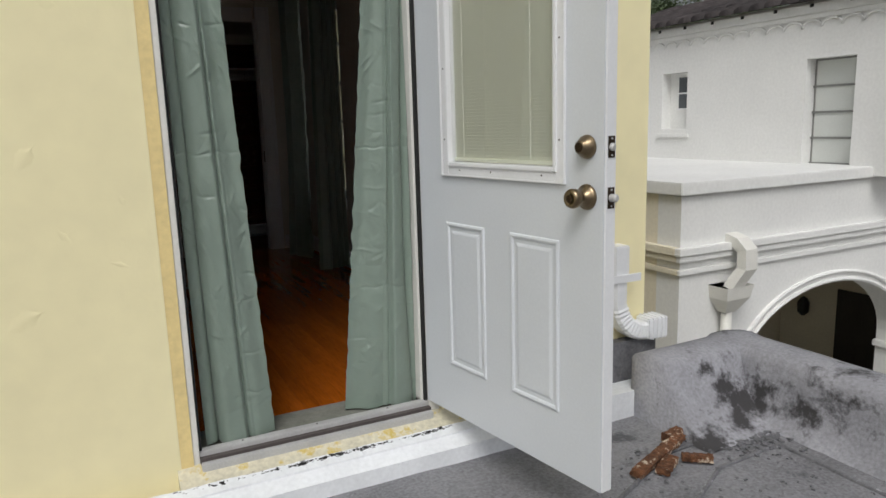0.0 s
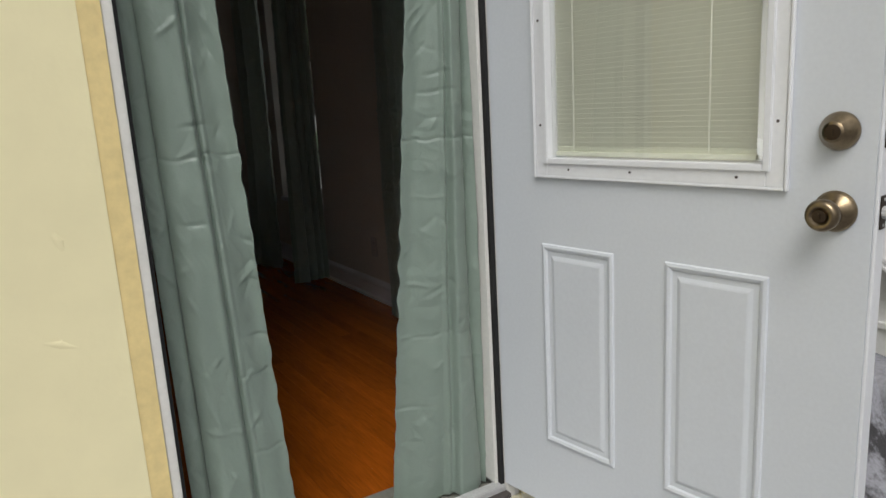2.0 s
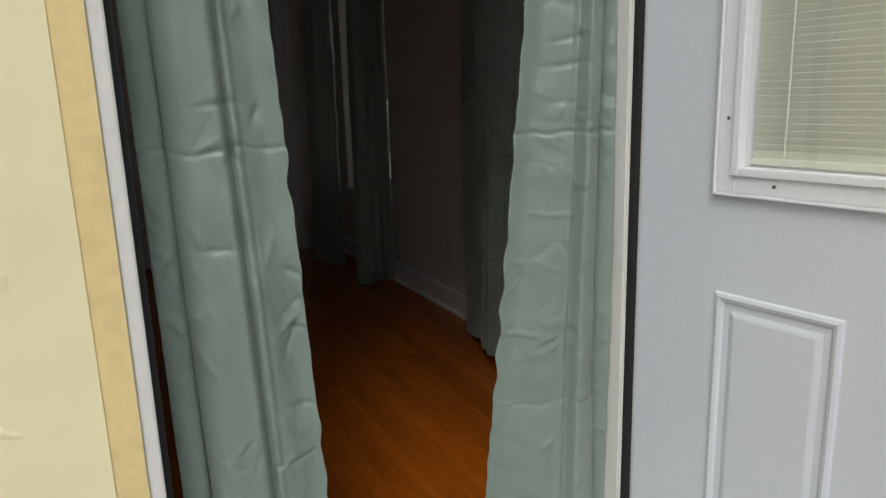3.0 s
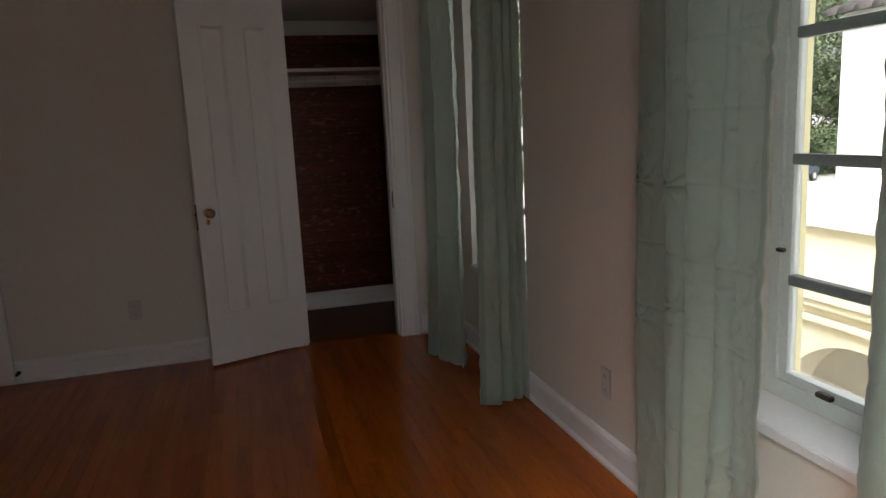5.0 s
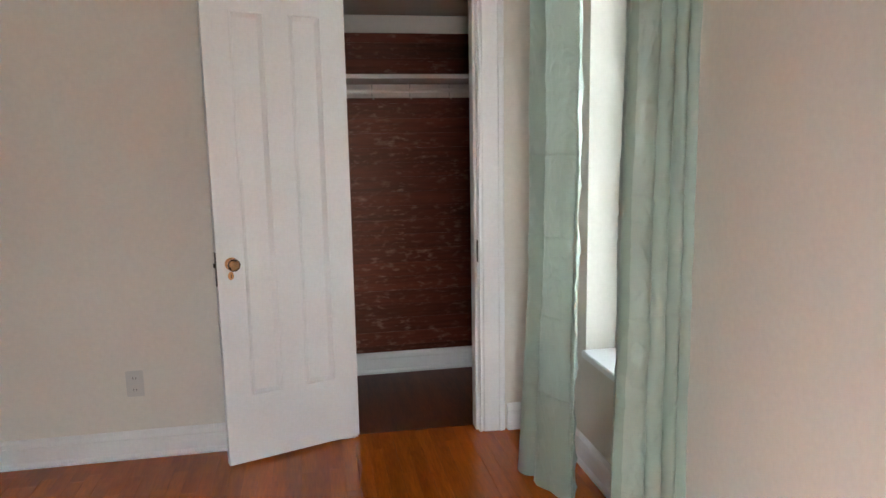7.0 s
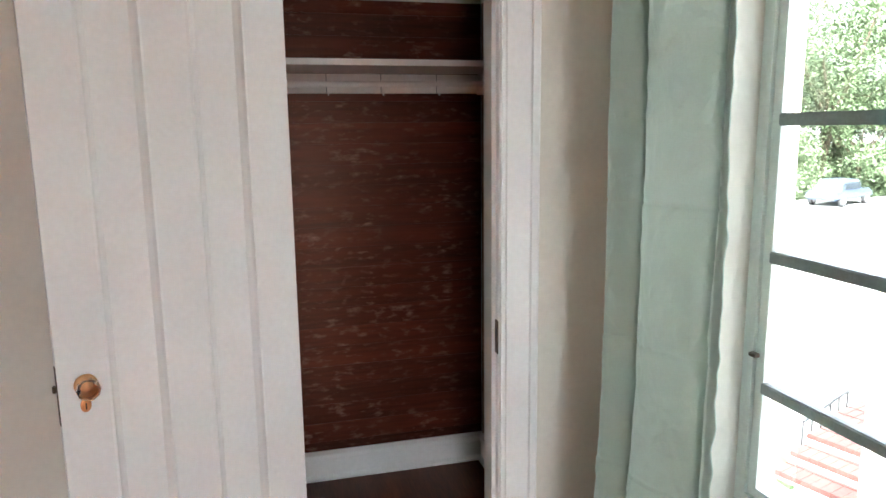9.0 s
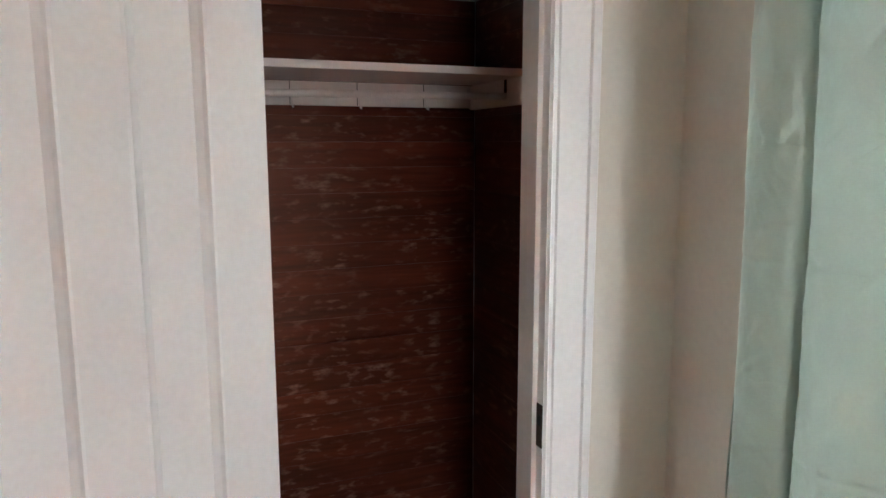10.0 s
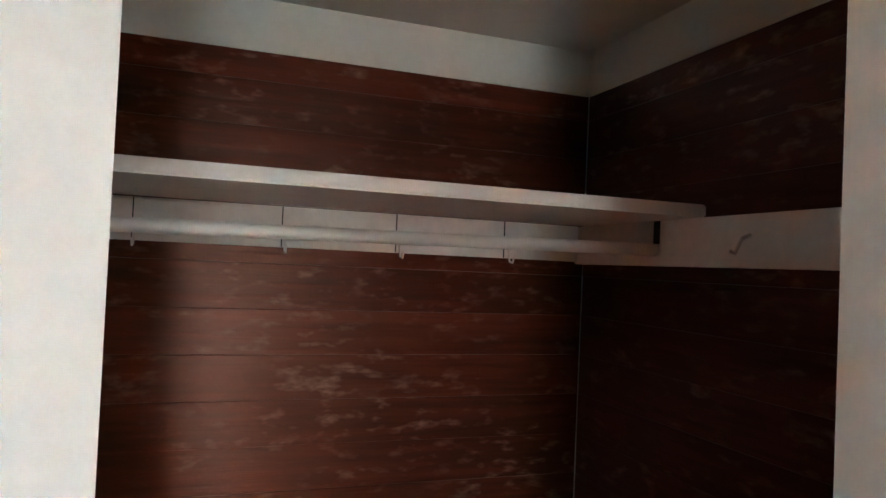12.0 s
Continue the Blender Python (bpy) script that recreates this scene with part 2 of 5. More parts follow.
def cedar_mat():
    """Dark red cedar boards: streaks of grain along each board and short pale scuffs lying with it."""
    m = mat("red_cedar_board", (0.090, 0.0205, 0.0100), 0.30, var=0.62, scale=1.7, fine=9, bump=0.35, dist=0.003, stretch=(0.55, 1.0, 9.0), island=0.28, spec=0.5)
    nt = m.node_tree
    b = nt.nodes["Principled BSDF"]
    tc = nt.nodes.new("ShaderNodeTexCoord")
    info = nt.nodes.new("ShaderNodeObjectInfo")
    sh = nt.nodes.new("ShaderNodeVectorMath")
    sh.operation = "MULTIPLY_ADD"
    sh.inputs[1].default_value = (13.0, 29.0, 7.0)
    nt.links.new(info.outputs["Random"], sh.inputs[0])
    nt.links.new(tc.outputs["Object"], sh.inputs[2])
    masks = []
    for scale, stretch, lo, hi in ((34, (0.62, 1.0, 1.5), 0.535, 0.80), (5.0, (1.0, 1.0, 1.6), 0.38, 0.60), (120, (0.7, 1.0, 1.6), 0.15, 0.55)):
        mp = nt.nodes.new("ShaderNodeMapping")
        mp.inputs["Scale"].default_value = stretch
        nt.links.new(sh.outputs["Vector"], mp.inputs["Vector"])
        tx = nt.nodes.new("ShaderNodeTexNoise")
        tx.inputs["Scale"].default_value, tx.inputs["Detail"].default_value = scale, 2
        nt.links.new(mp.outputs[0], tx.inputs["Vector"])
        r = nt.nodes.new("ShaderNodeMapRange")
        r.inputs["From Min"].default_value, r.inputs["From Max"].default_value = lo, hi
        nt.links.new(tx.outputs["Fac"], r.inputs["Value"])
        masks.append(r.outputs[0])
    fac = masks[0]
    for other in masks[1:]:
        mul = nt.nodes.new("ShaderNodeMath")
        mul.operation = "MULTIPLY"
        nt.links.new(fac, mul.inputs[0])
        nt.links.new(other, mul.inputs[1])
        fac = mul.outputs[0]
    soft = nt.nodes.new("ShaderNodeMath")
    soft.operation = "MULTIPLY"
    soft.inputs[1].default_value = 0.9
    nt.links.new(fac, soft.inputs[0])
    mix = nt.nodes.new("ShaderNodeMix")
    mix.data_type = "RGBA"
    mix.inputs["B"].default_value = (0.34, 0.20, 0.15, 1)
    old = b.inputs["Base Color"].links[0].from_socket
    nt.links.new(soft.outputs[0], mix.inputs["Factor"])
    nt.links.new(old, mix.inputs["A"])
    nt.links.new(mix.outputs["Result"], b.inputs["Base Color"])
    b.inputs["Specular Tint"].default_value = (1.0, 0.50, 0.38, 1)
    return m


M_OAK = oak_mat()
# closet floor: a darker brown than the room's oak strips
M_DARKOAK = mat("dark_oak", (0.15, 0.045, 0.016), 0.45, var=0.4, scale=7, fine=50, bump=0.1, stretch=(3.0, 0.25, 3.0))
M_CEDAR = cedar_mat()


# ---- mesh helpers ----
def box(bm, x0, x1, y0, y1, z0, z1, m=None):
    """A box between two corners, moved by m if given."""
    vs = [bm.verts.new((x, y, z)) for x in (x0, x1) for y in (y0, y1) for z in (z0, z1)]
    if m is not None:
        for v in vs:
            v.co = m @ v.co
    for f in ((0, 1, 3, 2), (4, 6, 7, 5), (0, 4, 5, 1), (2, 3, 7, 6), (0, 2, 6, 4), (1, 5, 7, 3)):
        bm.faces.new([vs[i] for i in f])
    return vs


def bbox(x0, x1, y0, y1, z0, z1, bevel=0.0):
    bm = bmesh.new()
    box(bm, x0, x1, y0, y1, z0, z1)
    if bevel:
        bmesh.ops.recalc_face_normals(bm, faces=bm.faces)
        bmesh.ops.bevel(bm, geom=list(bm.edges), offset=bevel, segments=2, affect="EDGES")
    return bm


def lathe(profile, n=24, axis="z"):
    """A turned body from (radius, height) pairs."""
    bm = bmesh.new()
    rings = []
    for r, h in profile:
        ring = []
        for i in range(n):
            a = 2 * math.pi * i / n
            p = (r * math.cos(a), r * math.sin(a), h)
            ring.append(bm.verts.new(p if axis == "z" else (p[0], h, p[1])))
        rings.append(ring)
    for a, b in zip(rings, rings[1:]):
        for i in range(n):
            bm.faces.new((a[i], a[(i + 1) % n], b[(i + 1) % n], b[i]))
    bm.faces.new(rings[0])
    bm.faces.new(rings[-1])
    return bm


def sweep(points, radius, n=10, square=None):
    """A tube, or a square duct of (half width, half depth), along points."""
    bm = bmesh.new()
    rings = []
    pts = [Vector(p) for p in points]
    for i, p in enumerate(pts):
        d = (pts[min(i + 1, len(pts) - 1)] - pts[max(i - 1, 0)]).normalized()
        side = d.cross(Vector((0, 0, 1)))
        side = side.normalized() if side.length > 0.05 else Vector((1, 0, 0))
        if square:
            side = Vector((1, 0, 0))
        up = side.cross(d).normalized()
        if square:
            a, b = square
            ring = [bm.verts.new(p + side * s * a + up * t * b) for s, t in ((-1, -1), (1, -1), (1, 1), (-1, 1))]
        else:
            r = radius[i] if isinstance(radius, (list, tuple)) else radius
            ring = [bm.verts.new(p + (side * math.cos(2 * math.pi * k / n) + up * math.sin(2 * math.pi * k / n)) * r) for k in range(n)]
        rings.append(ring)
    k = len(rings[0])
    for a, b in zip(rings, rings[1:]):
        for i in range(k):
            bm.faces.new((a[i], a[(i + 1) % k], b[(i + 1) % k], b[i]))
    bm.faces.new(rings[0])
    bm.faces.new(rings[-1])
    return bm


def mesh_of(bm, material, smooth=False, name="mesh"):
    bmesh.ops.recalc_face_normals(bm, faces=bm.faces)
    me = bpy.data.meshes.new(name)
    bm.to_mesh(me)
    bm.free()
    me.materials.append(material)
    if smooth:
        for p in me.polygons:
            p.use_smooth = True
    return me


def thing(name, bm, material, label, category, group="", kind="", smooth=False, at=None):
    ob = new(name, mesh_of(bm, material, smooth, name))
    if at is not None:
        ob.matrix_world = at
    return tagged(ob, label, category, group, kind)


def empty(name, at, label, category, group="", kind=""):
    ob = new(name)
    ob.matrix_world = at
    return tagged(ob, label, category, group, kind)


def part(name, bm, material, parent, label="", smooth=False, at=None):
    ob = new(name, mesh_of(bm, material, smooth, name))
    ob.parent = parent
    if at is not None:
        ob.matrix_basis = at
    return tagged(ob, label)


def piece(name, me, parent, at):
    """A repeated piece on shared mesh data."""
    ob = new(name, me)
    ob.parent = parent
    ob.matrix_basis = at
    return ob


def structure(name, bm, material, label, category="wall"):
    return thing(name, bm, material, label, category, kind="structure")


I4 = Matrix.Identity(4)

# ---- the plan, in metres: x along the door wall, y into the room ----
XR = 1.465          # window wall, inner face
XE = 1.71           # window wall, outer face
XP = 1.965          # corner pier, outer face
YI = 0.14           # door wall, inner face, from the terrace side's own origin
OX, OY = -0.09, -0.22   # that origin in the room's plan
YR = -0.066         # door wall, plastered face in the room
YC = 3.925          # closet wall, room face
YB = 4.818          # closet back
XB = 1.386          # closet side
XL = -3.9           # far side of the room
ZC = 2.85           # ceiling
DECK = -0.16        # roof deck
GROUND = -3.0
WIN = ((0.44, 1.287), (2.65, 3.43))   # window reveals along y
WZ0, WZ1 = 0.50, 2.12

# ---- large structure ----
def wall_door():
    bm = bmesh.new()
    z0, z1 = -0.3, 3.6
    box(bm, -4.0, -0.062, -0.012, YI, z0, z1)
    box(bm, 0.92, XP, -0.012, YI, z0, z1)
    box(bm, XE + 0.022 - OX, XP, YI, 0.34, z0, z1)
    box(bm, -0.062, 0.92, -0.012, YI, 2.10, z1)
    box(bm, -0.062, 0.92, 0.0, YI, z0, -0.03)
    return structure("wall_south", bm, M_YELLOW, "yellow painted stucco wall round the terrace door")


wall_door()


def stucco_ridge(x, z, length, angle, width=0.030):
    """A low trowel ridge lying on the yellow wall."""
    n = 10
    bm = bmesh.new()
    ca, sa = math.cos(radians(angle)), math.sin(radians(angle))
    rows = []
    for i in range(n + 1):
        s = i / n
        w = width * math.sin(math.pi * min(1, s * 1.25 + 0.02)) * (0.5 + 0.8 * random.random()) + 0.002
        bend = 0.05 * length * math.sin(s * 3)
        cx, cz = x + ca * s * length - sa * bend, z + sa * s * length + ca * bend
        rows.append([bm.verts.new((cx - sa * w * k / 3, -0.0118 - 0.0024 * (1 + math.cos(math.pi * k / 3)) / 2 * math.sin(math.pi * s), cz + ca * w * k / 3)) for k in range(-3, 4)])
    for a, b in zip(rows, rows[1:]):
        for k in range(6):
            bm.faces.new((a[k], a[k + 1], b[k + 1], b[k]))
    ob = part("trowel_ridge", bm, M_YELLOW, bpy.data.objects["wall_south"], smooth=True)
    return ob


for x, z, length, angle in ((-0.42, 1.01, 0.10, 52), (-0.50, 0.54, 0.13, 24), (-0.62, 1.33, 0.16, 22), (-0.33, 0.80, 0.03, 40),
                            (-0.30, 1.46, 0.05, 65), (-0.9, 0.9, 0.15, 35), (-0.16, 0.90, 0.02, 20), (-0.18, 0.70, 0.02, 70)):
    stucco_ridge(x, z, length, angle)


def wall_windows():
    bm = bmesh.new()
    ys = [YR - 0.012, WIN[0][0], WIN[0][1], WIN[1][0], WIN[1][1], 5.2]
    z0, z1 = -3.2, 3.6
    for a, b in zip(ys[::2], ys[1::2]):
        box(bm, XR, XE - 0.004, a, b, z0, z1)
    for a, b in WIN:
        box(bm, XR, XE - 0.004, a, b, z0, WZ0 - 0.03)
        box(bm, XR, XE - 0.004, a, b, WZ1, z1)
    return structure("wall_east", bm, M_WALL, "cream painted plaster wall with two deep window openings")


wall_windows()


def skin_east():
    """Outer yellow stucco of the window wall."""
    bm = bmesh.new()
    ys = [YR - 0.012, WIN[0][0], WIN[0][1], WIN[1][0], WIN[1][1], 5.2]
    for a, b in zip(ys[::2], ys[1::2]):
        box(bm, XE, XE + 0.02, a, b, -3.2, 3.6)
    for a, b in WIN:
        box(bm, XE, XE + 0.02, a, b, -3.2, WZ0 - 0.05)
        box(bm, XE, XE + 0.02, a, b, WZ1, 3.6)
    return structure("wall_east_outside", bm, M_YELLOW, "yellow stucco outer face of the house wall")


skin_east()
CO0, CO1, COZ = 0.550, 1.104, 2.045      # closet opening


YS = 3.860          # face of the wall and casing on the strike side
YJ = 3.876          # front edge of the door stop on that side
YF = 3.946          # closet side of the front wall


def wall_closet():
    bm = bmesh.new()
    box(bm, XL, -2.65, YC, YF, 0, ZC)
    box(bm, -2.65, -1.825, YC, YF, 2.06, ZC)
    box(bm, -1.825, CO0 - 0.02, YC, YF, 0, ZC)
    box(bm, CO1 + 0.02, XR, YS, YF, 0, ZC)
    box(bm, CO0 - 0.02, CO1 + 0.02, YC, YF, COZ + 0.02, ZC)
    return structure("wall_north", bm, M_WALL, "cream painted plaster wall with closet opening")


wall_closet()
structure("wall_west", bbox(XL - 0.15, XL, YR, YC, -0.2, ZC), M_WALL, "plain cream painted plaster wall")
def wall_south_inside():
    bm = bmesh.new()
    x0, x1 = -0.075 + OX, 0.92 + OX
    box(bm, XL, x0, YR - 0.012, YR, -0.2, ZC)
    box(bm, x1, XR, YR - 0.012, YR, -0.2, ZC)
    box(bm, x0, x1, YR - 0.012, YR, 2.10, ZC)
    return structure("wall_south_inside", bm, M_WALL, "cream painted plaster beside the terrace door")


wall_south_inside()
structure("ceiling", bbox(XL, XR, YR, YC, ZC, ZC + 0.2), M_CEIL, "plain white painted plaster ceiling")
structure("roof_slab", bbox(-4, XE, 0, 5.4, 3.4, 3.6), M_ROOF, "flat grey roof over the house", "roof")
structure("closet_ceiling", bbox(-0.5, XB, YF, YB, 2.046, 2.2), M_CEIL, "dingy white plaster closet ceiling", "ceiling")
structure("closet_wall_back", bbox(-0.5, XB + 0.12, YB, YB + 0.12, 0, 2.3), M_TRIM, "closet back wall behind cedar boards")
structure("closet_wall_side", bbox(XB, XR, YF, YB, 0, 2.3), M_TRIM, "closet side wall behind cedar boards")
structure("closet_wall_end", bbox(-0.62, -0.5, YF, YB, 0, 2.3), M_WALL, "plain painted closet end wall")
structure("closet_lintel", bbox(-0.5, XB, YF, YF + 0.015, 2.05, 2.3), M_WALL, "plain plaster over the closet opening")
structure("hall_back", bbox(-2.8, -1.7, YC + 0.16, YC + 0.2, 0, 2.3), M_WALL, "plain wall closing the passage behind the door")
structure("subfloor", bbox(XL, XR, YR, YB, -0.2, -0.014), M_TILE, "floor base under the oak strips", "floor")
structure("threshold_stone", bbox(-0.014, 0.868, 0.041, 0.235, -0.014, 0.006, 0.003), M_TILE, "grey stone strip behind the door sill", "threshold")


def baseboard(name, x0, x1, y0, y1, nx, ny):
    """A baseboard with a moulded cap and a shoe; (nx, ny) points into the room."""
    bm = bmesh.new()
    prof = ((0, 0), (0.024, 0), (0.024, 0.012), (0.014, 0.024), (0.014, 0.088), (0.019, 0.094), (0.017, 0.112), (0.006, 0.125), (0, 0.125))
    rings = [[bm.verts.new((x + nx * d, y + ny * d, h)) for d, h in prof] for x, y in ((x0, y0), (x1, y1))]
    k = len(prof)
    for i in range(k):
        bm.faces.new((rings[0][i], rings[0][(i + 1) % k], rings[1][(i + 1) % k], rings[1][i]))
    bm.faces.new(rings[0])
    bm.faces.new(rings[1])
    return structure(name, bm, M_TRIM, "white painted moulded wooden baseboard", "baseboard")


baseboard("baseboard_north", -1.705, CO0 - 0.134, YC, YC, 0, -1)
baseboard("baseboard_north_corner", CO1 + 0.145, XR - 0.02, YS, YS, 0, -1)
baseboard("baseboard_east", XR, XR, YR + 0.004, YC - 0.054, -1, 0)
baseboard("baseboard_closet_back", -0.5, XB, YB - 0.014, YB - 0.014, 0, -1)
baseboard("baseboard_closet_side", XB - 0.014, XB - 0.014, YF + 0.002, YB - 0.04, -1, 0)


# ---- terrace door ----
def door_frame():
    e = empty("door_frame_terrace", pose(0, 0, 0), "weathered white wooden frame of the terrace door", "door frame", kind="structure")
    part("casing", bbox(-0.062, -0.021, -0.0100, 0.05, -0.03, 2.12), M_YELLOW_TRIM, e, "deeper yellow painted casing")
    part("jamb", bbox(-0.021, 0.0, -0.006, YI, -0.03, 2.09, 0.002), M_FRAME, e)
    part("seal_and_gap_strip", bbox(0.0, 0.010, 0.012, 0.04, 0.03, 2.07), M_DARK, e, "black strip for jamb seal and hinge gap shade")
    part("jamb", bbox(0.870, 0.915, 0.0, YI, -0.03, 2.09, 0.002), M_FRAME, e)
    part("stop", bbox(0.846, 0.857, 0.024, YI, 0.03, 2.09, 0.002), M_FRAME, e)
    # black strip standing in for the shade in the gap at the hinge
    part("seal_and_gap_strip", bbox(0.858, 0.869, 0.012, 0.045, 0.03, 2.07), M_DARK, e, "black strip for jamb seal and hinge gap shade")
    part("head", bbox(-0.016, 0.915, 0.0, YI, 2.09, 2.10), M_FRAME, e)
    return e


door_frame()


def door_sill():
    e = empty("door_sill", pose(0, 0, 0), "worn door sill with metal threshold strip", "door sill", kind="structure")
    part("threshold_strip", bbox(0.001, 0.869, 0.004, 0.040, -0.02, 0.030, 0.003), M_ALU, e, "dull aluminium strip")
    part("threshold_groove", bbox(0.001, 0.869, -0.018, 0.004, -0.02, 0.012), M_ALU_D, e, "dark aluminium groove")
    part("threshold_lip", bbox(0.001, 0.869, -0.040, -0.018, -0.03, 0.002, 0.003), M_ALU, e)
    for x in (0.15, 0.42, 0.70):
        part("screw", lathe(((0.004, 0.030), (0.004, 0.0315), (0.002, 0.032)), 8), M_ALU_D, e, at=pose(x, 0.022, 0))
    bm = bmesh.new()
    vs = box(bm, -0.075, 0.985, -0.100, -0.005, -0.14, -0.008)
    for v in vs:
        if v.co.y < -0.05 and v.co.z > -0.05:
            v.co.z = -0.055
    part("sill_slope", bm, M_YELLOW_OLD, e, "yellow painted sloping concrete, worn")
    return e


door_sill()


def wall_flashing():
    """White painted flashing along the foot of the wall, nailed, its edge ragged."""
    e = empty("wall_flashing", pose(0, 0, 0), "white painted metal flashing along the wall foot", "flashing", kind="structure")
    bm = bmesh.new()
    rows = []
    n = 160
    for i in range(n + 1):
        x = -0.6 + 1.95 * i / n
        w = 0.006 * noise.noise((x * 9, 0, 0)) + 0.004 * noise.noise((x * 40, 3, 0))
        rows.append([bm.verts.new(p) for p in ((x, -0.085 + w, -0.046), (x, -0.104 + w * 0.6, -0.054), (x, -0.1265, -0.062 + w * 0.2), (x, -0.1275, -0.069), (x, -0.178, -0.098), (x, -0.181, -0.168), (x, -0.085, -0.168))])
    for a, b in zip(rows, rows[1:]):
        for k in range(7):
            bm.faces.new((a[k], a[(k + 1) % 7], b[(k + 1) % 7], b[k]))
    part("flashing_strip", bm, M_FLASH, e)
    bm = bmesh.new()
    vs = box(bm, 1.35, 1.84, -0.185, -0.013, -0.165, -0.045)
    part("ledge", bm, M_FLASH, e)
    for x in (-0.2, 0.07, 0.34, 0.55, 0.83, 1.2):
        part("nail_head", lathe(((0.009, 0.0), (0.008, 0.004), (0.003, 0.006)), 8), M_FLASH, e, at=pose(x, -0.118, -0.060, 20))
    bm = bmesh.new()
    for i in range(420):
        x = random.uniform(-0.1, 0.92) if i < 180 else random.choice((0.33, 0.42, 0.47, 0.545, 0.555, 0.60, 0.80, 0.86)) + random.gauss(0, 0.022)
        s = 0.0008 + 0.0046 * random.random() ** 2
        y = -0.095 + 0.0035 * random.gauss(0, 1) + 0.004 * noise.noise((x * 15, 0, 7))
        m = pose(x, y, -0.0515 - (y + 0.095) * -0.4, 20, 0, random.uniform(-50, 50))
        box(bm, -s * random.uniform(0.8, 2.6), s, -s * 0.5, s * random.uniform(0.3, 0.9), 0, 0.0022, m)
    ob = part("flaked_caulk", bm, M_DARK, e, "black flaked caulk along the joint")
    tagged(ob, kind="stuff")
    return e


wall_flashing()

DIRX, DIRY = 0.140, -0.990
DOOR_AT = Matrix(((DIRX, DIRY * -1, 0, 0.868), (DIRY, DIRX, 0, 0.006), (0, 0, 1, 0.036), (0, 0, 0, 1)))


def raised_panel(bm, u0, u1, z0, z1, y):
    """A pressed door panel: raised moulding frame and a raised field, proud of y."""
    def ring(a, d):
        return [bm.verts.new(p) for p in ((u0 + a, y - d, z0 + a), (u1 - a, y - d, z0 + a), (u1 - a, y - d, z1 - a), (u0 + a, y - d, z1 - a))]
    rings = [ring(a, d) for a, d in ((-0.004, -0.003), (0.0, 0.004), (0.006, 0.006), (0.012, 0.004), (0.017, -0.002), (0.022, -0.002), (0.034, 0.003), (0.038, 0.004))]
    for a, b in zip(rings, rings[1:]):
        for i in range(4):
            bm.faces.new((a[i], a[(i + 1) % 4], b[(i + 1) % 4], b[i]))
    bm.faces.new(rings[-1])


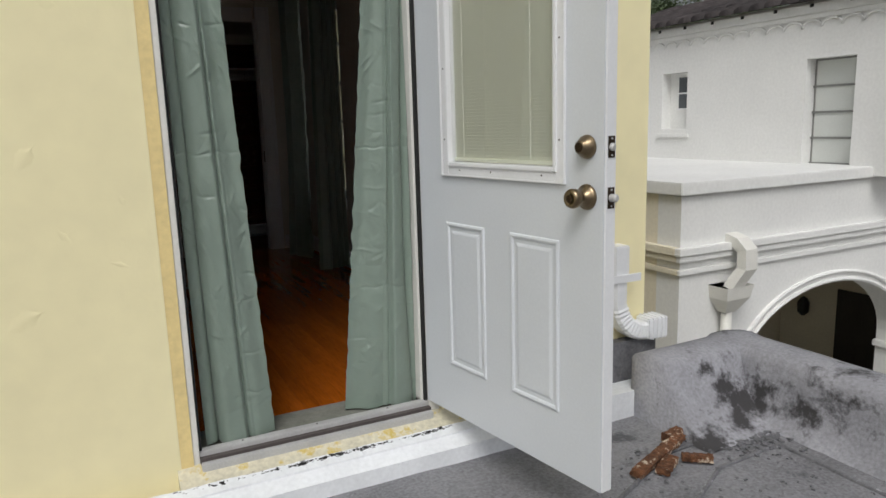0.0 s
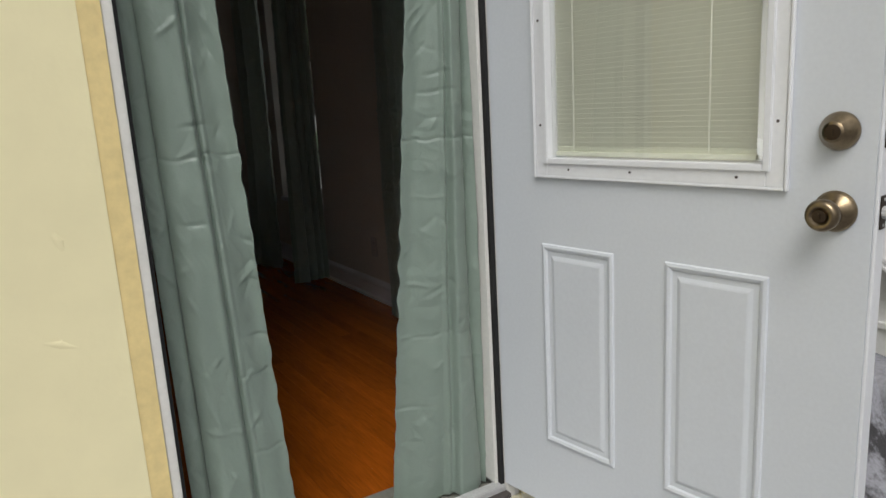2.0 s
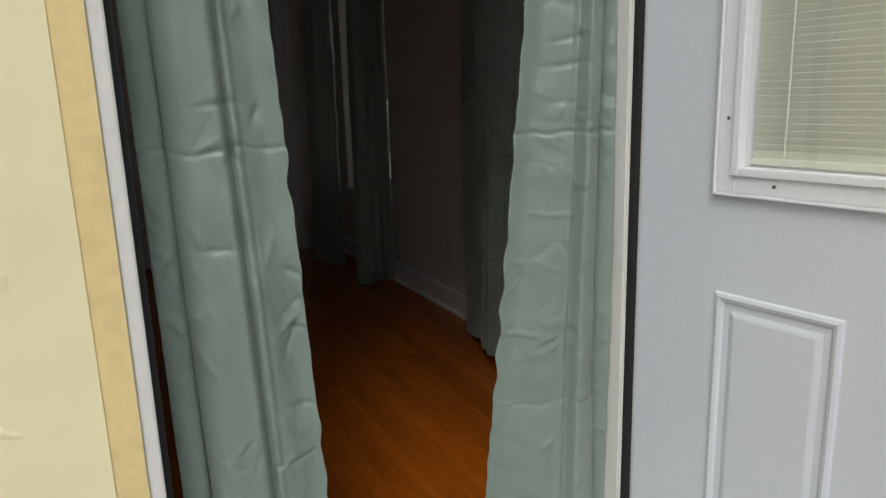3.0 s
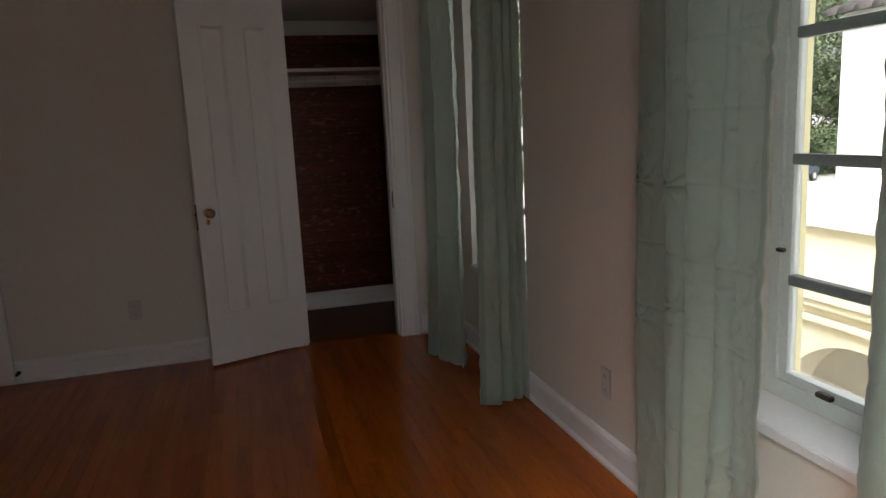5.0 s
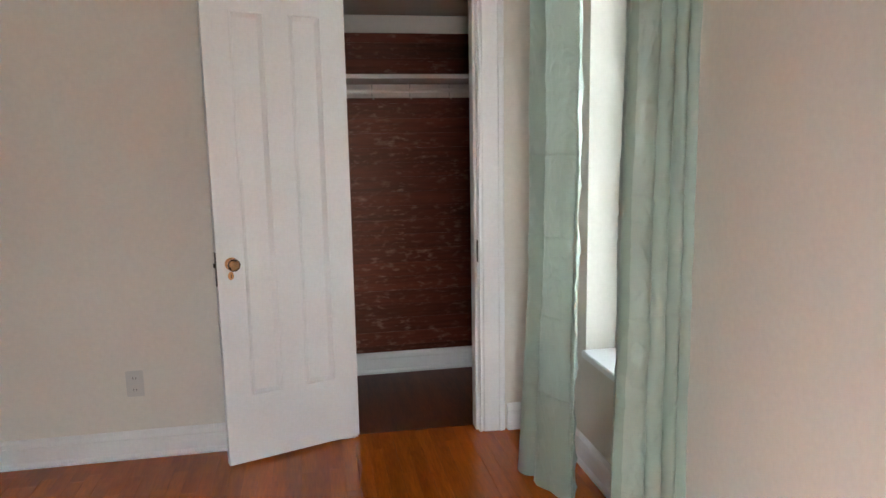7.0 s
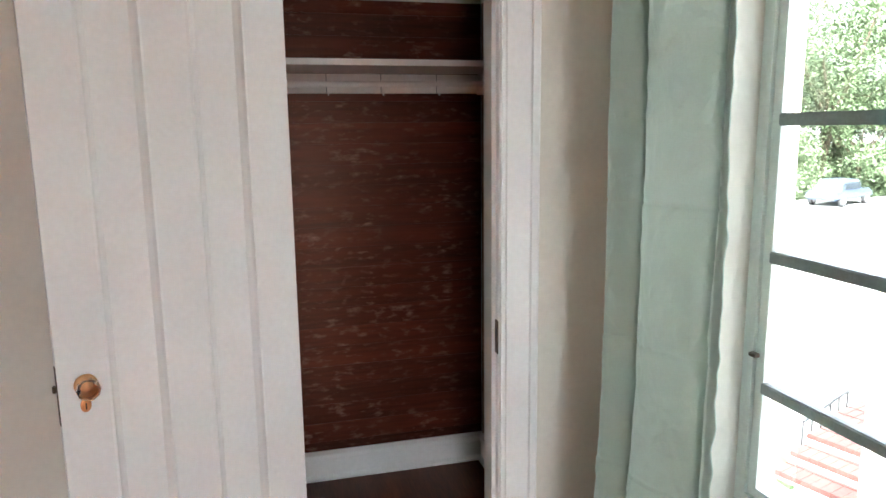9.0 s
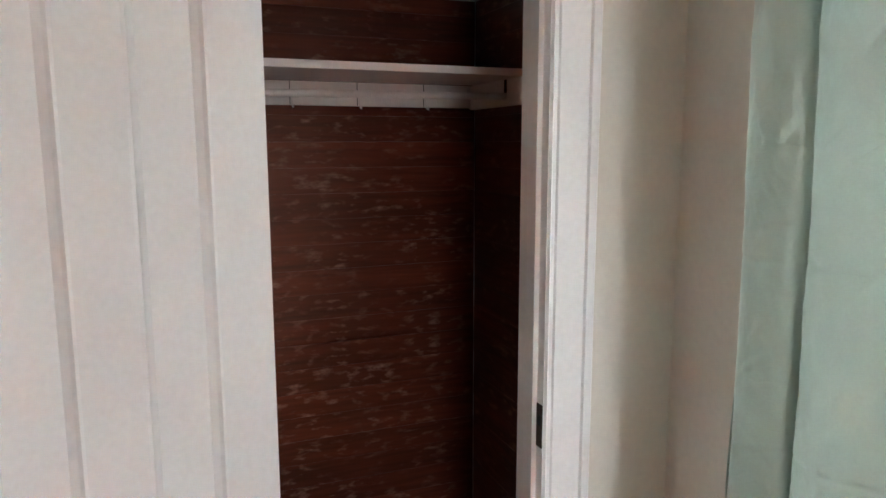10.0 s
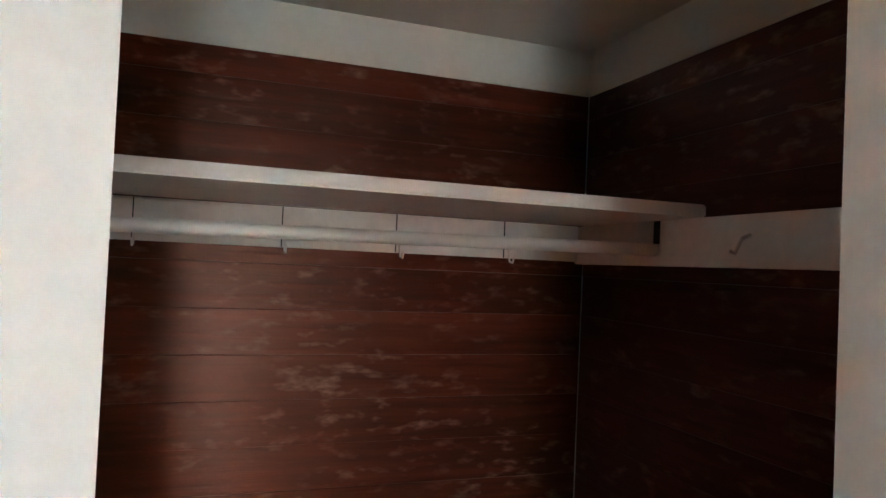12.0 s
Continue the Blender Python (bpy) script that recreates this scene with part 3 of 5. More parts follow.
def terrace_door():
    """Half-glazed steel door; local x from the hinge, y away from the viewer's face, z up."""
    W, H, T = 0.902, 2.03, 0.044
    g0, g1, gz0, gz1 = 0.160, 0.757, 0.898, 1.84      # glazing frame
    e = empty("terrace_door", DOOR_AT, "white half-glazed steel door standing wide open", "door", kind="structure")
    bm = bmesh.new()
    box(bm, 0, g0 + 0.02, 0, T, 0, H)
    box(bm, g1 - 0.02, W, 0, T, 0, H)
    box(bm, g0 + 0.02, g1 - 0.02, 0, T, 0, gz0 + 0.02)
    box(bm, g0 + 0.02, g1 - 0.02, 0, T, gz1 - 0.02, H)
    part("slab", bm, M_DOOR, e)
    part("edge_strip", bbox(W, W + 0.006, 0.002, T - 0.002, 0, H, 0.002), M_VINYL, e, "white wooden edge strip")
    for u0, u1 in ((0.168, 0.379), (0.515, 0.732)):
        bm = bmesh.new()
        raised_panel(bm, u0, u1, 0.195, 0.725, 0.0)
        part("raised_panel", bm, M_DOOR, e, smooth=False)
    bm = bmesh.new()
    for a, b, c, d in ((g0, g0 + 0.034, gz0, gz1), (g1 - 0.034, g1, gz0, gz1), (g0 + 0.034, g1 - 0.034, gz0, gz0 + 0.036), (g0 + 0.034, g1 - 0.034, gz1 - 0.036, gz1)):
        for y0, y1 in ((-0.007, 0.0), (T, T + 0.007)):
            box(bm, a, b, y0, y1, c, d)
    for a, b, c, d in ((g0 + 0.026, g0 + 0.040, gz0 + 0.028, gz1 - 0.028), (g1 - 0.040, g1 - 0.026, gz0 + 0.028, gz1 - 0.028), (g0 + 0.04, g1 - 0.04, gz0 + 0.028, gz0 + 0.042), (g0 + 0.04, g1 - 0.04, gz1 - 0.042, gz1 - 0.028)):
        box(bm, a, b, -0.012, T + 0.012, c, d)
    for a, b, c, d in ((g0 - 0.006, g0, gz0 - 0.006, gz1 + 0.006), (g1, g1 + 0.006, gz0 - 0.006, gz1 + 0.006), (g0, g1, gz0 - 0.006, gz0), (g0, g1, gz1, gz1 + 0.006)):
        box(bm, a, b, -0.011, 0.0, c, d)
    bmesh.ops.bevel(bm, geom=list(bm.edges), offset=0.0018, segments=2, affect='EDGES')
    fr = part("glazing_frame", bm, M_VINYL, e)
    for u, z in ((g0 + 0.10, gz0 + 0.016), (0.5 * (g0 + g1) - 0.03, gz0 + 0.016), (g1 - 0.09, gz0 + 0.016), (g0 + 0.016, gz0 + 0.12), (g0 + 0.016, gz0 + 0.36), (g0 + 0.016, gz0 + 0.60), (g1 - 0.016, gz0 + 0.12), (g1 - 0.016, gz0 + 0.40), (g1 - 0.016, gz0 + 0.68)):
        part("screw", lathe(((0.0030, 0.0), (0.0030, -0.0012), (0.0015, -0.0015)), 8, "y"), M_ALU_D, fr, at=pose(u, -0.007, z))
    for y in (0.009, 0.032):
        p = part("pane", bbox(g0 + 0.04, g1 - 0.04, y, y + 0.003, gz0 + 0.042, gz1 - 0.042), M_GLASS, e, "clear glass")
        p.visible_shadow = False
    blind = part("blind_rail", bbox(g0 + 0.044, g1 - 0.064, 0.016, 0.028, gz0 + 0.046, gz0 + 0.056, 0.001), M_BLIND, e, "pale green-white mini blind")
    me = mesh_of(bbox(g0 + 0.045, g1 - 0.066, -0.0065, 0.0065, -0.0004, 0.0004), M_BLIND, name="slat")
    for i in range(76):
        piece("slat", me, blind, pose(0, 0.022, gz0 + 0.062 + i * 0.0108, -62))
    for u in (g0 + 0.10, g1 - 0.16):
        part("ladder_cord", bbox(u, u + 0.0022, 0.0135, 0.0150, gz0 + 0.06, gz1 - 0.06), M_CORD, blind)
    # locks
    bolt = part("deadbolt", lathe(((0.033, 0.0), (0.033, -0.004), (0.030, -0.012), (0.024, -0.020), (0.018, -0.030), (0.017, -0.032)), 32, "y"), M_BRASS, e, "antique brass deadbolt", smooth=True, at=pose(0.843, -0.001, 0.999))
    part("cylinder", lathe(((0.013, -0.032), (0.013, -0.0335), (0.007, -0.034)), 20, "y"), M_BRASS_D, bolt, "dark bronze key cylinder")
    part("keyhole", bbox(-0.0015, 0.0015, -0.036, -0.034, -0.006, 0.006), M_BRASS_D, bolt)
    knob = part("door_knob", lathe(((0.036, 0.0), (0.036, -0.004), (0.031, -0.011), (0.016, -0.018), (0.014, -0.030), (0.020, -0.036), (0.0265, -0.046), (0.0275, -0.058), (0.024, -0.066), (0.017, -0.069), (0.015, -0.066)), 32, "y"), M_BRASS, e, "antique brass round knob", smooth=True, at=pose(0.843, -0.001, 0.862))
    part("cylinder", lathe(((0.011, -0.066), (0.011, -0.069), (0.006, -0.0695)), 20, "y"), M_BRASS_D, knob, "dark bronze key cylinder")
    part("keyhole", bbox(-0.0015, 0.0015, -0.0715, -0.0695, -0.005, 0.005), M_BRASS_D, knob)
    for z, tongue in ((0.999, 0.0), (0.862, 0.012)):
        pl = part("latch_plate", bbox(W + 0.006, W + 0.008, 0.009, 0.035, z - 0.029, z + 0.029, 0.0008), M_BRASS_D, e, "dark brass latch plate")
        part("latch_bolt", lathe(((0.011, 0.0), (0.011, 0.006 + tongue), (0.007, 0.010 + tongue)), 16), M_ALU, pl, at=pose(W + 0.007, 0.022, z, 0, 90, 0))
        for dz in (-0.022, 0.022):
            part("screw", lathe(((0.003, 0.0), (0.003, 0.001)), 8), M_ALU, pl, at=pose(W + 0.0085, 0.022, z + dz, 0, 90, 0))
    for z in (0.2, 1.0, 1.8):
        part("hinge", lathe(((0.007, -0.045), (0.007, 0.045)), 12), M_BRASS_D, e, "dark brass hinge knuckle", at=pose(-0.006, T + 0.004, z))
    return e


terrace_door()


# ---- curtains ----
def curtain(name, label, p0, p1, z0, z1, folds, depth, inner=None, seed=0, creases=(), nu=110, nv=520, floor_flare=(0.0, 0.0), crumple=1.0, flap=1.0, face=1, stars=(), tuck=0.0, hem_width=0.0, outer=0.0):
    """A hanging cloth from p0 to p1 (plan, along its top) with folds that drift on the way down.
    inner(s): how far the free edge (p1 side) moves along the panel at height share s (0 floor, 1 top).
    creases: pressed fold lines (height, centre, half width). stars: pinched spots (share, height, reach). outer: how far the hung edge has slipped along at the floor. flap: share of the width past which the cloth hangs flat.
    face: the side to which the folds bulge."""
    bm = bmesh.new()
    a, b = Vector((p0[0], p0[1], 0)), Vector((p1[0], p1[1], 0))
    along = (b - a)
    length = along.length
    along = along.normalized()
    out = Vector((along.y, -along.x, 0)) * face
    rnd = random.Random(seed * 31 + 7)
    pulls = [(rnd.uniform(0.05, 0.97), rnd.uniform(0.1, 1.8), rnd.uniform(-3.2, 3.2), rnd.uniform(0.012, 0.032), rnd.choice((-1, 1)) * rnd.uniform(0.0012, 0.0042)) for k in range(80)]
    grid = []
    for j in range(nv + 1):
        s = j / nv
        z = z0 + (z1 - z0) * s
        row = []
        shift = inner(s) if inner else 0.0
        for i in range(nu + 1):
            u = i / nu
            ph = folds * (u + 0.10 * math.sin(5 * u + seed)) + 0.30 * noise.noise((u * 2.1, s * 1.3, seed)) + seed * 0.37
            wave = 2 * abs(math.sin(math.pi * ph)) ** 0.45 - 1
            if u > flap:
                k = min(1.0, (u - flap) / 0.10)
                wave = wave * (1 - k) + (-0.15 + 0.35 * math.sin(9 * u + 4 * s + seed)) * k
            if flap < 1:
                wave -= 0.9 * math.exp(-((u - flap) / 0.035) ** 2) + tuck * max(0.0, 1 - u / 0.16)
            amp = depth * (0.75 + 0.5 * noise.noise((u * 3.0, s * 0.8, seed + 5)))
            q = u * length * 1.7
            wr = 0.005 * noise.noise((q * 5, z * 3, seed + 2)) + 0.0040 * min(1.0, crumple) * noise.noise((q * 14, z * 9, seed + 3)) + 0.0018 * noise.noise((q * 34, z * 26, seed + 4))
            mask = max(0.0, 0.25 + noise.noise((q * 5, z * 4, seed + 9)))
            for f, h in ((13, 0.0042), (30, 0.0024)):
                ridge = 1 - 4.0 * abs(noise.noise((q * f, z * f * 0.7 + q * f * 0.6, seed + f)))
                wr += h * crumple * mask * max(0.0, ridge)
            for cu, cz, tilt, reach, h in pulls:
                if abs(z - cz) < 0.09:
                    du, dz = (u - cu) * length, z - cz
                    lie = 1 / math.sqrt(1 + tilt * tilt)
                    wr += h * crumple * math.exp(-((dz - du * tilt) * lie / 0.0045) ** 2 - ((du + dz * tilt) * lie / reach) ** 2)
            for cz, cu, cw in creases:
                if abs(u - cu) < cw:
                    d = z - cz - 0.006 * noise.noise((u * 5, cz * 7, seed))
                    wr -= 0.0038 * max(0.0, 1 - abs(d) / 0.0055) * min(1.0, (cw - abs(u - cu)) / 0.05)
            for cu, cz, reach in stars:
                du, dz = (u - cu) * length, z - cz
                r = math.hypot(du, dz)
                if r < reach * 3:
                    wr += 0.020 * (abs(math.sin(3.5 * math.atan2(dz, du) + cz * 9)) - 0.5) * math.exp(-(r / reach) ** 1.4) * min(1.0, r / 0.012)
            edge = u * shift + (1 - u) * outer * (1 - s) ** 2
            flare = (1 - s) ** 2 * (floor_flare[0] * (1 - u) + floor_flare[1] * u)
            hem = 0.006 * noise.noise((z * 22, seed, 1.0)) * max(0.0, u - 0.9) * 10
            p = a + along * (u * length + edge + hem) + out * (amp * wave * (1.0 - 0.25 * s) + wr + flare)
            row.append(bm.verts.new((p.x, p.y, z + 0.012 * (1 - s) * noise.noise((u * 4, seed, 0)))))
        grid.append(row)
    for r0, r1 in zip(grid, grid[1:]):
        for i in range(nu):
            bm.faces.new((r0[i], r0[i + 1], r1[i + 1], r1[i]))
    edge_rows = {k: [[v.co.copy() for v in row[-k:]] for row in grid] for k in range(2, 14)} if hem_width else {}
    ob = thing(name, bm, M_CURTAIN, label, "curtain", group="curtains", smooth=True)
    if hem_width:
        n = min(13, max(2, round(hem_width / length * nu)))
        strip = bmesh.new()
        cols = [[strip.verts.new(v + out * 0.004) for v in row] for row in edge_rows[n]]
        for r0, r1 in zip(cols, cols[1:]):
            for i in range(len(r0) - 1):
                strip.faces.new((r0[i], r0[i + 1], r1[i + 1], r1[i]))
        part("hem", strip, M_HEM, ob, "doubled side hem", smooth=True)
    sol = ob.modifiers.new("thickness", "SOLIDIFY")
    sol.thickness = 0.0012
    return ob


def hanging(*zs):
    """Pressed fold lines across both halves of a panel."""
    return tuple((z, c, 0.26) for z in zs for c in (0.25, 0.72))


curtain("door_curtain", "sage green satin curtain hanging in the terrace doorway", (0.016, 0.085), (0.178, 0.075), 0.014, 2.07, 2.6, 0.046, flap=0.60, crumple=1.2, tuck=0.9, outer=0.020,
        inner=lambda s: 0.10 * (1 - s), seed=1, creases=((1.035, 0.5, 0.6), (0.52, 0.8, 0.2), (0.33, 0.8, 0.22), (0.18, 0.7, 0.25), (0.74, 0.9, 0.15), (1.45, 0.85, 0.2)))
curtain("door_curtain", "sage green satin curtain hanging in the terrace doorway", (0.842, 0.058), (0.735, 0.080), 0.014, 2.07, 2.4, 0.040, flap=0.38, face=-1, crumple=0.85, tuck=0.3,
        inner=lambda s: 0.176 * (1 - s) ** 1.05, seed=2, creases=((1.03, 0.5, 0.6), (0.50, 0.45, 0.4), (0.30, 0.8, 0.25)))
WC = "sage green satin curtain beside a window, creased from folding"
curtain("window_curtain", WC, (1.33, 0.09), (1.29, 0.66), 0.03, 2.3, 5.2, 0.040, seed=3, hem_width=0.022, face=-1, inner=lambda s: 0.02 * (1 - s), creases=hanging(1.1, 0.8, 0.5, 1.4))
curtain("window_curtain", WC, (1.36, 1.500), (1.27, 0.905), 0.03, 2.3, 3.3, 0.046, seed=4, hem_width=0.022, flap=0.80, inner=lambda s: -0.01 * (1 - s), creases=hanging(1.115, 1.29, 0.93, 0.74, 1.45, 0.45), crumple=2.0, stars=((0.36, 1.10, 0.095), (0.06, 1.10, 0.05), (0.42, 0.79, 0.045), (0.05, 0.70, 0.04)))
curtain("window_curtain", WC, (1.432, 2.615), (1.226, 2.582), 0.02, 2.3, 3.4, 0.042, seed=5, hem_width=0.022, face=-1, inner=lambda s: 0.03 * (1 - s) ** 1.3, creases=hanging(1.2, 0.86, 0.6, 0.35), crumple=1.2)
curtain("window_curtain", WC, (1.240, 3.43), (1.315, 3.12), 0.02, 2.3, 2.3, 0.036, floor_flare=(0.06, 0.02), seed=6, hem_width=0.022, inner=lambda s: 0.03 * (1 - s), creases=hanging(1.3, 1.0, 0.7, 0.4), crumple=0.9)
for y0, y1 in ((0.04, 1.70), (2.30, 3.46)):
    rod = thing("curtain_rod", sweep(((1.29, y0, 2.31), (1.29, y1, 2.31)), 0.011), M_STEEL, "dark metal curtain rod above a window", "curtain rod", smooth=True)
    for y in (y0 + 0.04, y1 - 0.04):
        part("bracket", sweep(((1.29, y, 2.30), (1.464, y, 2.30)), 0.007), M_STEEL, rod)
thing("tension_rod", sweep(((0.001, 0.085, 2.075), (0.845, 0.085, 2.075)), 0.010), M_STEEL, "slim tension rod across the terrace doorway", "curtain rod", smooth=True)


# ---- windows ----
def window(index, y0, y1):
    e = empty(f"window_{index}", pose(0, 0, 0), "white painted steel casement window with dark bars", "window", kind="structure")
    X = 1.61
    part("window_sill", bbox(XR - 0.02, X - 0.002, y0, y1, WZ0 - 0.03, WZ0, 0.004), M_TRIM, e, "white painted stone sill")
    part("outer_sill", bbox(X + 0.055, XE + 0.06, y0, y1, WZ0 - 0.05, WZ0 - 0.01, 0.004), M_WINFRAME, e)
    bm = bmesh.new()
    for a, b, c, d in ((y0, y0 + 0.035, WZ0, WZ1), (y1 - 0.035, y1, WZ0, WZ1), (y0 + 0.035, y1 - 0.035, WZ0, WZ0 + 0.045), (y0 + 0.035, y1 - 0.035, WZ1 - 0.04, WZ1)):
        box(bm, X, X + 0.05, a, b, c, d)
    part("window_frame", bm, M_WINFRAME, e)
    a, b = y0 + 0.036, y1 - 0.036
    bm = bmesh.new()
    for p, q, c, d in ((a, a + 0.028, WZ0 + 0.046, WZ1 - 0.041), (b - 0.028, b, WZ0 + 0.046, WZ1 - 0.041), (a + 0.028, b - 0.028, WZ0 + 0.046, WZ0 + 0.07), (a + 0.028, b - 0.028, WZ1 - 0.065, WZ1 - 0.041)):
        box(bm, X + 0.010, X + 0.038, p, q, c, d)
    part("sash", bm, M_WINFRAME, e)
    zs = (0.831, 1.152, 1.468, 1.785)
    for z in zs:
        bm = bbox(X + 0.002, X + 0.034, a + 0.028, b - 0.028, z - 0.014, z + 0.014, 0.003)
        part("glazing_bar", bm, M_BAR, e, "grey painted steel bar")
    lv = [WZ0 + 0.07, *zs, WZ1 - 0.065]
    for c, d in zip(lv, lv[1:]):
        p = part("pane", bbox(X + 0.020, X + 0.023, a + 0.02, b - 0.02, c + 0.012, d - 0.012), M_GLASS, e, "clear glass")
        p.visible_shadow = False
    part("catch", bbox(X - 0.012, X + 0.004, b - 0.02, b + 0.004, 0.905, 0.915, 0.002), M_BRASS_D, e, "dark metal catch")
    h = part("stay", bbox(X - 0.014, X + 0.004, b - 0.20, b - 0.15, WZ0 + 0.05, WZ0 + 0.064, 0.003), M_BRASS_D, e, "dark metal stay hook")
    return e


for k, (y0, y1) in enumerate(WIN):
    window(k + 1, y0, y1)


# ---- closet opening, its door and the other door ----
def casing(name, x0, x1, top, yr=YC):
    """Moulded casing round an opening in the closet wall, with its jambs."""
    e = empty(name, pose(0, 0, 0), "white painted moulded door casing", "door casing", kind="structure")
    def strip(side):
        bm = bmesh.new()
        prof = ((0.013, 0.0), (0.013, 0.012), (0.018, 0.017), (0.024, 0.010), (0.032, 0.010), (0.036, 0.014), (0.104, 0.016), (0.108, 0.022), (0.126, 0.022), (0.134, 0.012), (0.134, 0.0))
        xb = x1 if side > 0 else x0
        face = yr if side > 0 else YC
        rings = [[bm.verts.new((xb + side * d, face - h, z)) for d, h in prof] for z in (0.0, top + 0.12)]
        k = len(prof)
        for i in range(k):
            bm.faces.new((rings[0][i], rings[0][(i + 1) % k], rings[1][(i + 1) % k], rings[1][i]))
        bm.faces.new(rings[0])
        bm.faces.new(rings[1])
        return bm
    part("casing_strip", strip(1), M_TRIM, e)
    part("casing_strip", strip(-1), M_TRIM, e)
    part("head_casing", bbox(x0 - 0.005, x1 + 0.005, YC - 0.018, YC, top, top + 0.12, 0.003), M_TRIM, e)
    part("jamb", bbox(x1, x1 + 0.02, YJ if yr < YC else yr, YF, 0, top + 0.02), M_TRIM, e)
    if yr < YC:
        part("rebate", bbox(x1 + 0.012, x1 + 0.02, yr - 0.012, YJ, 0, top + 0.02), M_TRIM, e)
    part("jamb", bbox(x0 - 0.02, x0, YC, YF, 0, top + 0.02), M_TRIM, e)
    part("jamb_head", bbox(x0, x1, YC, YF, top, top + 0.02), M_TRIM, e)
    return e


cas = casing("closet_casing", CO0, CO1, COZ, YS)
sp = part("strike_plate", bbox(CO1 + 0.0095, CO1 + 0.012, YS - 0.011, YS + 0.014, 0.81, 0.91, 0.0008), M_BRASS_D, cas, "dark worn brass strike plate")
part("strike_hole", bbox(CO1 + 0.0088, CO1 + 0.0095, YS - 0.004, YS + 0.007, 0.86, 0.885), M_DARK, sp)
casing("passage_casing", -2.63, -1.845, 2.05)


def panel_door(name, width, height, at, label):
    """Old painted door with two tall sunk panels. Local x from the hinge, face toward -y."""
    T = 0.036
    e = empty(name, at, label, "door", kind="structure")
    s, mid, z0, z1 = 0.105, 0.10, 0.285, 1.86
    pw = (width - 2 * s - mid) / 2
    bm = bmesh.new()
    box(bm, 0, s, 0, T, 0, height)
    box(bm, width - s, width, 0, T, 0, height)
    box(bm, s + pw, s + pw + mid, 0, T, z0, z1)
    box(bm, s, width - s, 0, T, 0, z0)
    box(bm, s, width - s, 0, T, z1, height)
    part("stiles_and_rails", bm, M_TRIM, e)
    for u in (s, s + pw + mid):
        bm = bmesh.new()
        rings = []
        for d, y in ((0.0, 0.0), (0.006, -0.002), (0.012, 0.004), (0.020, 0.010), (0.024, 0.013)):
            rings.append([bm.verts.new(p) for p in ((u + d, y, z0 + d), (u + pw - d, y, z0 + d), (u + pw - d, y, z1 - d), (u + d, y, z1 - d))])
        for a, b in zip(rings, rings[1:]):
            for i in range(4):
                bm.faces.new((a[i], a[(i + 1) % 4], b[(i + 1) % 4], b[i]))
        bm.faces.new(rings[-1])
        part("sunk_panel", bm, M_TRIM, e)
        part("panel_back", bbox(u, u + pw, 0.020, T - 0.006, z0, z1), M_TRIM, e)
    ku, kz = width - 0.058, 0.862
    kn = part("knob_rose", lathe(((0.026, 0.0), (0.026, -0.003), (0.020, -0.006), (0.010, -0.008), (0.009, -0.020)), 28, "y"), M_COPPER, e, "worn brass knob rose", smooth=True, at=pose(ku, 0, kz))
    part("glass_knob", lathe(((0.010, -0.018), (0.020, -0.024), (0.027, -0.036), (0.026, -0.046), (0.016, -0.052), (0.006, -0.053)), 10, "y"), M_GLASSKNOB, kn, "faceted clear glass knob")
    es = part("keyhole_plate", lathe(((0.015, 0.0), (0.014, -0.002), (0.011, -0.003)), 20, "y"), M_COPPER, e, "small copper keyhole plate", at=pose(ku + 0.004, 0, kz - 0.050) @ Matrix.Diagonal((0.8, 1, 1.15, 1)))
    part("keyhole", bbox(-0.002, 0.002, -0.0045, -0.003, -0.008, 0.006), M_DARK, es)
    lp = part("latch_plate", bbox(width, width + 0.002, 0.006, 0.028, kz - 0.09, kz + 0.05), M_BRASS_D, e, "dark latch plate")
    part("latch_bolt", bbox(width + 0.002, width + 0.010, 0.010, 0.022, kz - 0.012, kz + 0.006, 0.002), M_BRASS_D, lp)
    for z in (0.25, 1.75):
        part("hinge", lathe(((0.006, -0.04), (0.006, 0.04)), 10), M_TRIM, e, at=pose(-0.005, T + 0.002, z))
    return e


ux, uy = -0.558 / 0.5941, -0.204 / 0.5941
CD_AT = Matrix(((ux, uy, 0, 0.556), (uy, -ux, 0, 3.915), (0, 0, 1, 0.014), (0, 0, 0, 1)))
# local y must point away from the viewer: (uy, -ux) has y > 0
panel_door("closet_door", 0.592, 2.03, CD_AT, "white painted two-panel closet door standing open")
panel_door("passage_door", 0.803, 2.03, Matrix(((1, 0, 0, -1.838), (0, 1, 0, YC - 0.063), (0, 0, 1, 0.012), (0, 0, 0, 1))), "white painted two-panel door folded back against the wall")


# ---- closet fittings ----
SX0 = -0.5
shelf = thing("closet_shelf", bbox(SX0, XB - 0.016, 4.424, YB - 0.031, 1.672, 1.693, 0.003), M_SHELF, "white painted wooden shelf in the cedar closet", "shelf")
apron = thing("hook_board", bbox(SX0, XB - 0.036, YB - 0.030, YB - 0.012, 1.597, 1.671, 0.002), M_SHELF, "white painted board under the closet shelf with hooks", "hook board")
for x in (0.495, 0.742, 0.955, 1.180):
    part("board_joint", bbox(x - 0.001, x + 0.001, YB - 0.0315, YB - 0.0295, 1.598, 1.670), M_DARK, apron, "dark open joint")
    part("hook", sweep([(x + 0.004, YB - 0.031, 1.635), (x + 0.004, YB - 0.045, 1.612), (x + 0.004, YB - 0.052, 1.590), (x + 0.004, YB - 0.066, 1.588), (x + 0.004, YB - 0.072, 1.600)], 0.0022, 6), M_SHELF, apron, "small painted hook")
